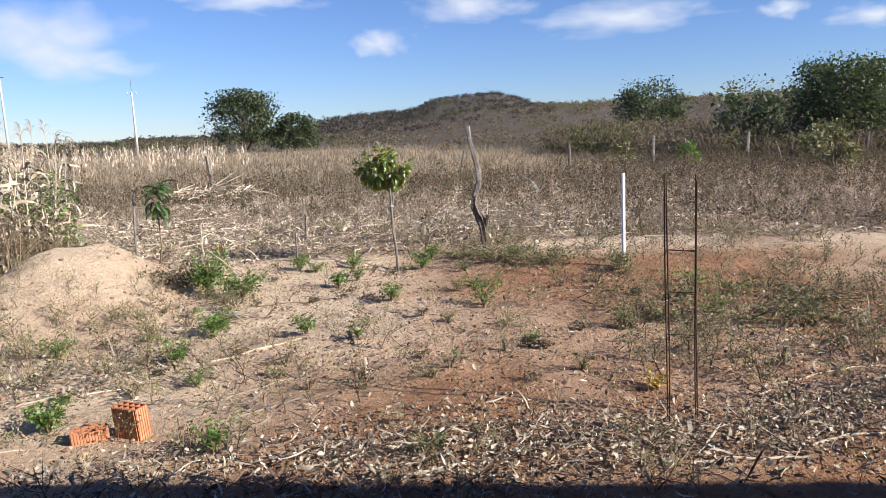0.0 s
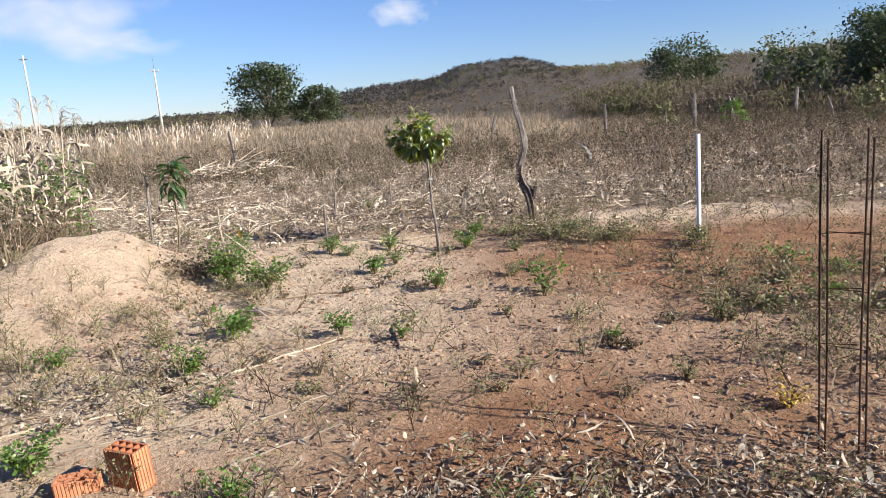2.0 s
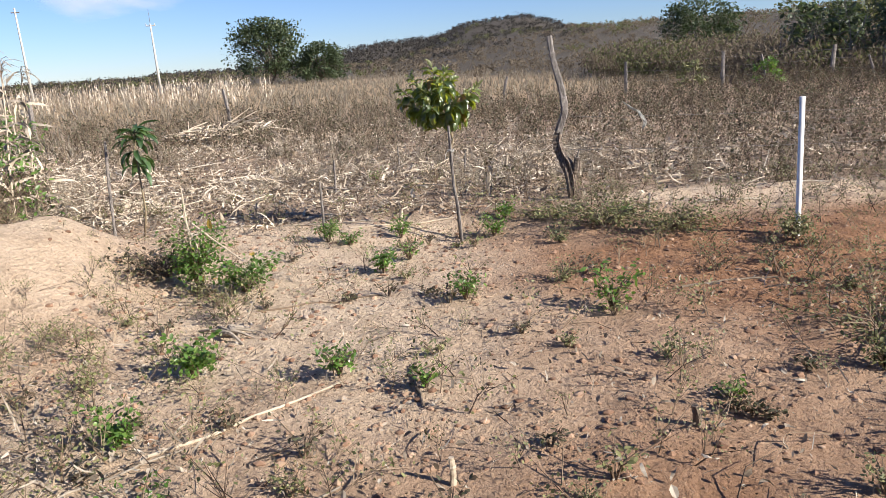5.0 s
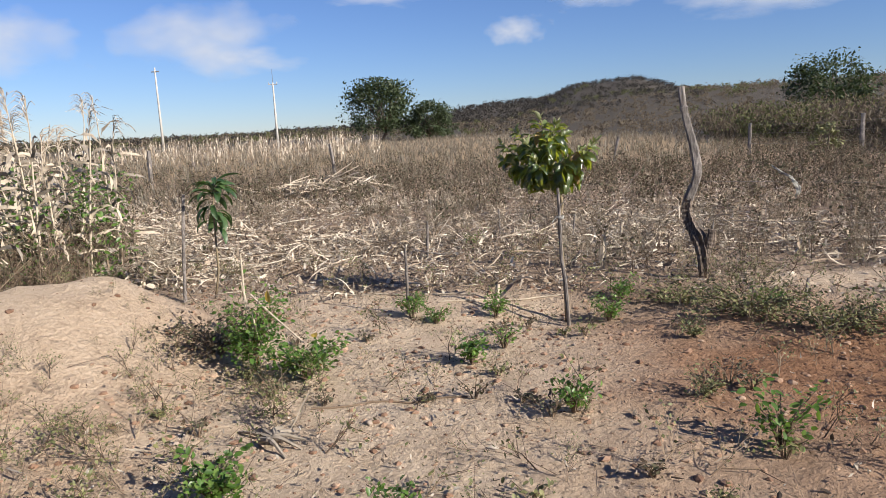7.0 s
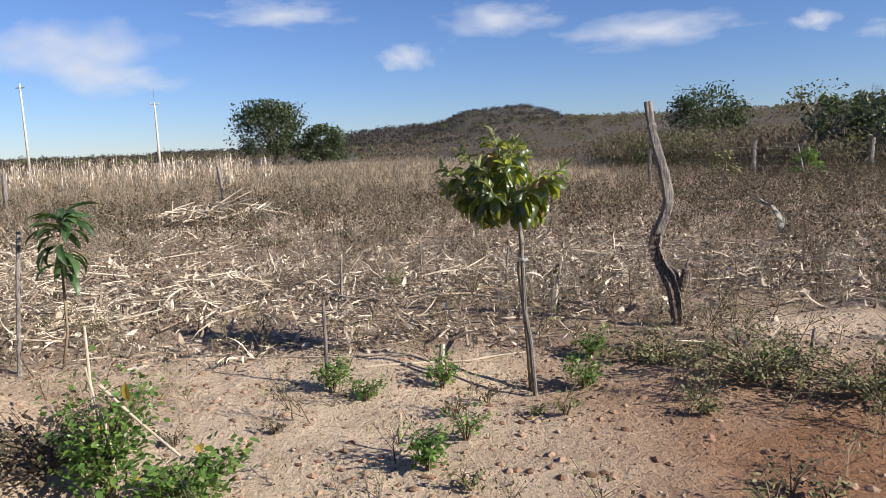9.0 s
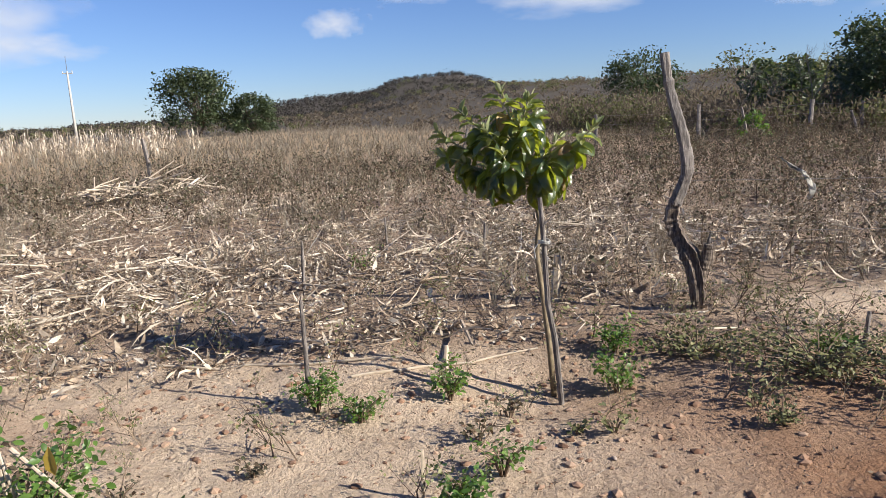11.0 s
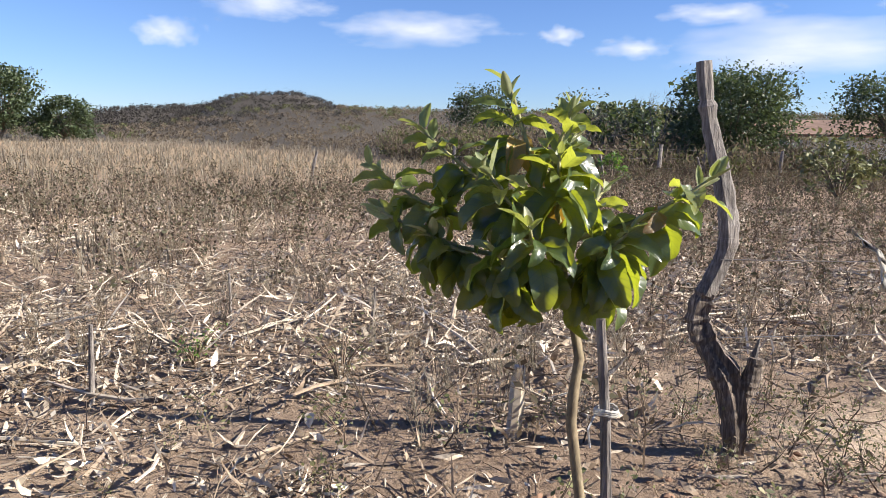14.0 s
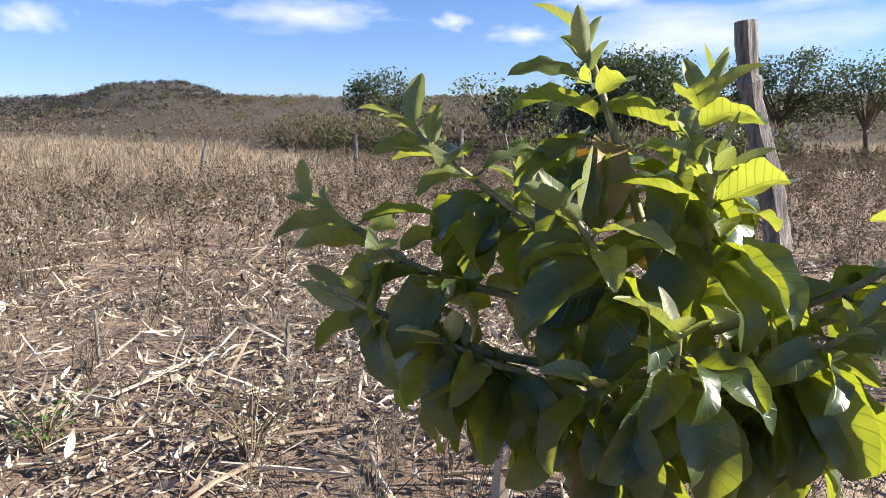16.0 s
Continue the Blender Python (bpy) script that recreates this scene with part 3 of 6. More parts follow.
def plant_shrubs():
    grey, green = [shrub(s, True) for s in range(4)], [shrub(s, False) for s in range(10, 14)]
    far = [far_shrub(s) for s in range(50, 56)]
    for name, mat, n, seed, label in (("dark_brush", BRUSHDARK, 9000, 1, "dark leafless scrub on the upper hill"), ("pale_brush", BRUSH, 7000, 5, "pale grey-brown leafless scrub on the lower slope"),
                                      ("green_scrub", BRUSHGREEN, 3600, 2, "olive green scrub along the ridge")):
        x, y, r, rr = wedge(n, 58, 430, -58, 68, 0.85, seed)
        az = np.degrees(np.arctan2(x, y))
        edge = 62 + 55 * step(6, -12, az) + 12 * wobble(az, az * 0, 4.0, 5)
        keep = (r > edge) & ~((az < -9) & (r < 170) & (rr.rand(n) < 0.7))
        tract = step(140, 215, r) * (1 - 0.75 * step(7, 11, az)) + 0.4 * wobble(x, y, 45, 9)
        dome = np.exp(-np.abs((az - 2.5) / 5.5) ** 2.4) * step(190, 260, r) + step(330, 400, r) * step(6, 2, az)
        tract = np.where(dome > 0.4, 1.0, np.minimum(tract, 0.62 + 0.3 * wobble(x, y, 20, 13)))
        keep &= {"dark_brush": tract > 0.6, "pale_brush": tract < 0.7, "green_scrub": (wobble(x, y, 30, 19) > 0.3) | ((az > 8) & (r > 200) & (rr.rand(n) < 0.75)) | (az < -12)}[name]
        x, y, r, az = x[keep], y[keep], r[keep], az[keep]
        size = (0.9 + 1.0 * rr.rand(len(x)) ** 2) * (0.75 + r / 300)
        near = r < 72
        pos, yaw = np.stack([x, y, ground_z(x, y) - 0.15], 1), rr.rand(len(x)) * 6.28
        tpl = green if name == "green_scrub" else grey
        bits = [scatter(t, pos[k], yaw[k], size[k] * q, seed=seed) for t, k, q in ((tpl, near, 1.15), (far, ~near, 1.0)) if k.any()]
        stuff(name, join(*bits), mat, label, "scrub")
    x, y, r, rr = wedge(1200, 430, 800, -24, 6, 1.0, 8)
    vf = scatter(far, np.stack([x, y, ground_z(x, y) - 0.5], 1), rr.rand(len(x)) * 6.28, 4.0 + 4.0 * rr.rand(len(x)) ** 2, seed=12)
    stuff("far_scrub", vf, BRUSHDARK, "dark scrub on the farthest ridges", "scrub")
    # thicker and greener thicket behind the wire fence
    for name, tpl, mat, n, seed, label in (("thicket", grey, BRUSH, 1150, 3, "tangled leafless thicket behind the wire fence"),
                                           ("green_thicket", green, BRUSHGREEN, 420, 4, "green bushes growing among the leafless thicket")):
        x, y, r, rr = wedge(n, 30, 64, 9, 62, 0.8, seed)
        az = np.degrees(np.arctan2(x, y))
        keep = (r > 31 + 16 * step(22, 10, az)) & (az < 36 + 4 * wobble(x, y, 3, 8))
        x, y, r = x[keep], y[keep], r[keep]
        size = 0.9 + 0.8 * rr.rand(len(x)) + 0.03 * (r - 30)
        vf = scatter(tpl, np.stack([x, y, ground_z(x, y) - 0.05], 1), rr.rand(len(x)) * 6.28, size, seed=seed)
        stuff(name, vf, mat, label, "scrub")


def plant_grass():
    tpl = []
    for s in range(6):
        rr = np.random.RandomState(s)
        bl = []
        for k in range(8):
            a, l, b = rr.rand() * 6.28, 0.35 + 0.65 * rr.rand(), 1.0 * rr.rand()
            d, q = np.array([np.cos(a), np.sin(a), 0]), np.array([-np.sin(a), np.cos(a), 0])
            o = 0.25 * (rr.rand(3) - 0.5) * np.array([1, 1, 0])
            w = 0.016 + 0.012 * rr.rand()
            m = o + d * b * 0.35 * l + np.array([0, 0, 0.6 * l])
            bl.append((np.array([o - q * w, o + q * w, m + q * w * 0.95, m - q * w * 0.95, o + d * b * l + np.array([0, 0, l])]), np.array([(0, 1, 2), (0, 2, 3), (3, 2, 4)])))
        tpl.append(join(*bl))
    x, y, r, rr = wedge(22000, 15, 125, -46, 66, 1.3, 21)
    az = np.degrees(np.arctan2(x, y))
    keep = (r > 20 + 12 * step(2, 9, az) + 7 * wobble(x, y, 5, 3)) & (r < 66 + 60 * step(8, -10, az))
    x, y, r = x[keep], y[keep], r[keep]
    size = (0.24 + 0.36 * rr.rand(len(x)) ** 2) * (1 + 0.4 * wobble(x, y, 5, 4)) * (0.75 + r / 110)
    vf = scatter(tpl, np.stack([x, y, ground_z(x, y) - 0.02], 1), rr.rand(len(x)) * 6.28, size, seed=5)
    stuff("dry_grass", vf, DRYGRASS, "pale brown dry grass covering the far field", "grass")


def plant_tufts():
    """Wispy dry grass standing among the straw."""
    tpl = []
    for s in range(5):
        rr = np.random.RandomState(300 + s)
        bl = []
        for k in range(10):
            a, l, b = rr.rand() * 6.28, 0.5 + 0.5 * rr.rand(), 0.15 + 0.35 * rr.rand()
            o = np.array([0.05 * rr.randn(), 0.05 * rr.randn(), 0])
            d = np.array([math.cos(a) * b, math.sin(a) * b, 0])
            bl.append(strand([o, o + d * 0.35 * l + np.array([0, 0, 0.6 * l]), o + d * l + np.array([0, 0, l])], [0.0045, 0.0035, 0.002]))
            bl.append(leaflets(3, o + d * 0.85 * l + np.array([0, 0, 0.88 * l]), (0.015, 0.015, 0.05), 0.016, 77 * s + k, 1.6, 3.0))
        tpl.append(join(*bl))
    n = 3400
    x, y, r, rr = wedge(n, 10.5, 24, -40, 50, 0.9, 37)
    keep = (y > 10.4) & (wobble(x, y, 2.2, 39) + 0.35 * wobble(x, y, 0.7, 43) > 0.2)
    x, y = x[keep], y[keep]
    vf = scatter(tpl, np.stack([x, y, ground_z(x, y) - 0.01], 1), rr.rand(len(x)) * 6.28, 0.22 + 0.3 * rr.rand(len(x)), rr.randn(len(x)) * 0.15, rr.randn(len(x)) * 0.15, 41)
    stuff("grass_tufts", vf, DRYGRASS, "wispy brown tufts of dry grass in the field", "grass")


def weed_template(seed, tall=1.0, leafy=16, small=1.0):
    """A withered branching weed about half a metre high: stems, then leaves."""
    rr = np.random.RandomState(seed)
    stems, leaves = [], []
    lean = rr.randn(2) * 0.08
    top = np.array([lean[0], lean[1], 0.5 * tall])
    stems.append(strand([(0, 0, 0), top * 0.5 + np.append(rr.randn(2) * 0.015, 0), top], [0.006, 0.004, 0.0015]))
    for k in range(7):
        h = 0.2 + 0.65 * rr.rand()
        a = rr.rand() * 6.28
        p = top * h
        q = p + np.array([np.cos(a) * 0.16, np.sin(a) * 0.16, 0.13 + 0.08 * rr.rand()]) * (0.6 + 0.6 * rr.rand())
        stems.append(strand([p, q], [0.003, 0.001]))
        leaves.append(leaflets(leafy // 7 + 1, (p + 2 * q) / 3, (0.045, 0.045, 0.04), 0.019 * small, seed * 17 + k, 0.8))
    leaves.append(leaflets(5, top, (0.02, 0.02, 0.05), 0.016 * small, seed + 900, 0.8))
    return join(*stems), join(*leaves)


def plant_weeds():
    tp = [weed_template(s) for s in range(6)] + [weed_template(s + 20, 0.9, 22, 1.7) for s in range(4)]
    n = 11000
    x, y, r, rr = wedge(n, 9.5, 40, -44, 62, 1.0, 31)
    d = 0.36 + 0.42 * step(0.3, 3.0, x - 0.18 * (y - 10)) + 0.5 * step(12.5, 18, y) + 0.3 * wobble(x, y, 2.6, 33) - 0.75 * step(21, 33, r) * step(12, 4, x) - 0.3 * step(0.8, -2, x) * step(22, 15, y)
    keep = (y > 10.0 + 0.5 * wobble(x, y, 1.0, 35)) & (rr.rand(n) < d)
    keep &= ~((((x - 2.4) / 1.5) ** 2 + ((y - 9.9) / 0.45) ** 2) < 1.0)
    x, y, r = x[keep], y[keep], r[keep]
    m = len(x)
    pos = np.stack([x, y, ground_z(x, y) - 0.01], 1)
    yaw, size = rr.rand(m) * 6.28, 0.45 + 0.55 * rr.rand(m) + 0.3 * step(12, 20, y)
    tx, ty = rr.randn(m) * 0.3, rr.randn(m) * 0.3
    stuff("weed_stems", scatter([t[0] for t in tp], pos, yaw, size, tx, ty, 3), TWIG, "thin brown stems of withered field weeds", "weeds")
    stuff("weed_leaves", scatter([t[1] for t in tp], pos, yaw, size, tx, ty, 3), WEEDLEAF, "small shrivelled brown and olive leaves of field weeds", "weeds")


plant_shrubs()
plant_grass()
plant_weeds()
plant_tufts()


# ---- litter of the corn harvest ----
def spread(n, x0, x1, y0, y1, density, seed):
    rr = np.random.RandomState(seed)
    x, y = x0 + (x1 - x0) * rr.rand(n), y0 + (y1 - y0) * rr.rand(n)
    k = rr.rand(n) < density(x, y)
    return x[k], y[k], rr


def lay(tpl, x, y, rr, smin, smax, lift, tilt, seed):
    m = len(x)
    return scatter(tpl, np.stack([x, y, ground_z(x, y) + lift * rr.rand(m)], 1), rr.rand(m) * 6.28, smin + (smax - smin) * rr.rand(m) ** 1.5, rr.randn(m) * tilt, rr.randn(m) * tilt * 2, seed)


def field_density(x, y):
    return step(9.3, 10.2, y + 0.6 * wobble(x, y, 1.3, 71)) * (0.18 + 0.82 * step(-0.35, 0.45, wobble(x, y, 1.5, 73))) * (1 - 0.55 * step(1.0, 3.0, x)) * (1 - 0.95 * np.exp(-(np.abs((x - 2.4) / 1.5) ** 3 + ((y - 9.9) / 0.42) ** 2))) * (1 - 0.4 * step(17, 26, y)) * (1 + 0.5 * step(0, -3, x) * step(11, 13, y))


def near_density(x, y):
    c = 3.45 + 0.1 * x
    return np.exp(-np.abs((y - c) / (0.52 + 0.12 * wobble(x, y, 0.7, 76))) ** 3) * step(-3.5, -0.3, x + 0.8 * wobble(x, y, 0.8, 75)) * (0.55 + 0.45 * wobble(x, y, 0.5, 77)) + 0.22 * np.exp(-((x - 2.5 - 0.2 * y) / 1.1) ** 2) * step(3, 3.6, y) * step(7.2, 5.5, y) + 0.035 + 0.5 * np.exp(-(((x + 2.75) / 0.75) ** 2 + ((y - 4.9) / 0.6) ** 2)) * (0.6 + 0.8 * wobble(x, y, 0.5, 79)) - 2 * np.exp(-(((x + 1.95) / 0.3) ** 2 + ((y - 3.85) / 0.22) ** 2))


def off_heap(x, y):
    """Loose scraps lie everywhere but on the clean sand of the heap."""
    return (1 - 0.93 * np.exp(-(np.abs((x + 3.95) / 0.95) ** 3 + np.abs((y - 7.4) / 1.15) ** 3)))


def lay_litter():
    short = [blade(0.16 + 0.016 * s, 0.015, 0.45 * ((s % 5) - 2), 4, 1.9 * ((s % 3) - 1), s) for s in range(12)]
    crumple = [blade(0.11, 0.017 + 0.004 * (s % 5), 1.9 * ((s % 3) - 1), 4, 2.2 * ((s % 4) - 1.5), 40 + s) for s in range(12)]
    stalk = [strand([(0, 0, 0.01), (0.02 * ((s % 3) - 1), 0.25, 0.012), (0, 0.5, 0.01)], [0.010, 0.009, 0.006], 5) for s in range(6)]
    thin = [strand([(0, 0, 0.004), (0.03 * ((s % 5) - 2), 0.12, 0.02), (0.01, 0.27, 0.006)], [0.0028, 0.002, 0.0012]) for s in range(8)]
    x, y, rr = spread(84000, -13, 10, 9.2, 24, field_density, 1)
    stuff("corn_leaf_litter", join(lay(short + crumple, x, y, rr, 0.35, 1.35, 0.09, 0.22, 2)), STRAW, "pale dry corn leaves strewn over the harvested field", "litter")
    x, y, rr = spread(44000, -13, 10, 9.2, 22, field_density, 3)
    stuff("crumpled_husk_litter", join(lay(crumple, x, y, rr, 0.35, 1.1, 0.07, 0.4, 4)), GREYLITTER, "crumpled brown husks and leaf scraps on the field", "litter")
    x, y, rr = spread(6500, -13, 8, 9.4, 26, field_density, 5)
    stuff("corn_stalk_litter", join(lay(stalk, x, y, rr, 0.3, 1.25, 0.06, 0.1, 6)), STRAW, "broken dry corn stalks lying across the field", "litter")
    x, y, rr = spread(16000, -9, 8, 9.2, 17, field_density, 7)
    stuff("twig_litter", join(lay(thin, x, y, rr, 0.5, 1.7, 0.05, 0.35, 8)), TWIG, "thin dry twigs tangled in the straw", "litter")
    x, y, rr = spread(42000, -3.2, 5.2, 2.4, 7.2, near_density, 9)
    stuff("grey_leaf_litter", join(lay(crumple * 3 + short, x, y, rr, 0.25, 0.8, 0.1, 0.5, 10)), GREYLITTER, "grey weathered leaf litter raked into a low row", "litter")
    dead = [ovals(1, (0, 0, 0.15), (0, 0, 0), 1.0, 700 + s, 0.5, 1.5) for s in range(16)]
    x, y, rr = spread(26000, -3.2, 5.2, 2.6, 6.5, near_density, 31)
    stuff("dead_leaf_litter", lay(dead, x, y, rr, 0.01, 0.03, 0.09, 0.8, 32), GREYLITTER, "curled grey-brown dead leaves in the raked litter", "litter")
    x, y, rr = spread(5000, -9, 8, 9.3, 16, field_density, 33)
    stuff("husk_litter", lay(dead, x, y, rr, 0.02, 0.07, 0.06, 0.7, 34), STRAW, "pale torn corn husks among the straw", "litter")
    x, y, rr = spread(9000, -3.4, 5.2, 2.4, 7.2, near_density, 11)
    stuff("grey_twig_litter", join(lay(thin, x, y, rr, 0.4, 1.4, 0.04, 0.3, 12)), TWIG, "grey twigs and weed stems among the raked litter", "litter")
    # loose scraps over the bare soil
    x, y, rr = spread(9000, -4.2, 4.2, 3.4, 9.8, lambda x, y: (0.35 + 0.5 * wobble(x, y, 1.2, 81)) * off_heap(x, y), 13)
    stuff("soil_scraps", join(lay(crumple * 2 + thin, x, y, rr, 0.1, 0.5, 0.015, 0.25, 14)), GREYLITTER, "scraps of dry leaf and stem on bare soil", "litter")
    chaff = [leaflets(1, (0, 0, 0.1), (0, 0, 0), 0.5, 600 + s, 0.4, 2.2) for s in range(14)]
    x, y, rr = spread(60000, -8, 7, 9.0, 15, field_density, 21)
    stuff("straw_chaff", lay(chaff, x, y, rr, 0.008, 0.045, 0.05, 0.5, 22), GREYLITTER, "chaff of broken straw and leaf over the field", "litter")
    x, y, rr = spread(24000, -4.5, 5, 2.6, 9.8, lambda x, y: (0.5 + 0.6 * wobble(x, y, 0.6, 85)) * off_heap(x, y), 23)
    stuff("soil_chaff", lay(chaff, x, y, rr, 0.006, 0.022, 0.006, 0.3, 24), TWIG, "specks of chaff on bare soil", "litter")
    x, y, rr = spread(30000, -3.2, 5.2, 2.6, 6.5, near_density, 25)
    stuff("litter_chaff", lay(chaff, x, y, rr, 0.01, 0.035, 0.06, 0.6, 26), GREYLITTER, "pale chaff in the raked litter", "litter")
    rr = np.random.RandomState(5)
    clods = []
    for s in range(6):
        v, f = [], []
        bm = bmesh.new()
        bmesh.ops.create_icosphere(bm, subdivisions=1, radius=0.5)
        v = np.array([q.co[:] for q in bm.verts]) * (0.7 + 0.5 * rr.rand(len(bm.verts)))[:, None] * np.array([1, 0.8, 0.6])
        f = np.array([[q.index for q in p.verts] for p in bm.faces])
        bm.free()
        clods.append((v, f))
    x, y, rr = spread(26000, -4.5, 4.5, 2.4, 10, lambda x, y: (0.4 + 0.5 * wobble(x, y, 0.9, 83)) * off_heap(x, y), 15)
    vf = scatter(clods, np.stack([x, y, ground_z(x, y)], 1), rr.rand(len(x)) * 6.28, 0.011 + 0.055 * rr.rand(len(x)) ** 4, seed=16)
    stuff("soil_clods", vf, CLOD, "crumbs and clods of dry reddish soil", "soil")
    return clods


CLODS = lay_litter()


# ---- leaves and plants, piece by piece ----
def leaf_mesh(name, material, arch, fold, width, wave, seed, tip=0.75, petiole=0.12):
    """A leaf one unit long along +y: a short stalk, a blade folded along its midrib, notched edge."""
    rr = np.random.RandomState(seed)
    nl, t = 16, np.linspace(0, 1, 17)
    ang = arch * t ** 1.2
    cy = petiole + np.concatenate([[0], np.cumsum(np.cos(ang[1:]))]) / nl * (1 - petiole)
    cz = np.concatenate([[0], np.cumsum(-np.sin(ang[1:]))]) / nl * (1 - petiole)
    w = width * np.sin(np.pi * t ** tip) ** 0.62
    w[0], w[-1] = width * 0.06, width * 0.02
    bow = 0.03 * np.sin(t * 3 + rr.rand() * 6)
    v, uv = [], []
    for i in range(nl + 1):
        for j, u in enumerate((-1, -0.55, 0, 0.55, 1)):
            notch = 1 + 0.022 * ((i % 2) * 2 - 1) * (abs(u) == 1)
            x = u * w[i] / 2 * notch
            rise = fold * abs(x) + wave * np.sin(i * 1.1 + u * 1.1 + seed) * abs(u) * w[i]
            v.append((x + bow[i], cy[i] + rise * np.sin(ang[i]), cz[i] + rise * np.cos(ang[i])))
            uv.append((u, t[i]))
    f = []
    for i in range(nl):
        for j in range(4):
            a = i * 5 + j
            f += [(a, a + 1, a + 6), (a, a + 6, a + 5)]
    n = len(v)
    for k, (y, r) in enumerate(((0, 0.016), (petiole * 1.02, 0.011))):
        for q in range(4):
            v.append((r * math.cos(q * 1.571) + bow[0] * k, y, r * math.sin(q * 1.571)))
            uv.append((0.02, 0.03))
    for q in range(4):
        a, b = n + q, n + (q + 1) % 4
        f += [(a, b, b + 4), (a, b + 4, a + 4)]
    return mesh_np(name, v, f, material, True, uv)


def turned(p, d, roll, size):
    """The pose of a leaf at p that points along d, its face turned up, rolled a little."""
    y = Vector(d).normalized()
    x = y.cross(Vector((0, 0, 1)))
    if x.length < 0.05:
        x = Vector((1, 0, 0))
    x.normalize()
    z = x.cross(y)
    m = Matrix((x, y, z)).transposed().to_4x4()
    return Matrix.Translation(p) @ m @ pose(0, 0, 0, 0, roll, 0) @ Matrix.Diagonal((size, size, size, 1))


def curve_pts(a, b, n, sag, seed):
    rr = np.random.RandomState(seed)
    a, b = np.asarray(a, float), np.asarray(b, float)
    t = np.linspace(0, 1, n)[:, None]
    off = np.append(rr.randn(2) * 0.4, 1.0) * sag
    return a + (b - a) * t + off * np.sin(np.pi * t) + rr.randn(n, 3) * 0.004 * np.sin(np.pi * t)


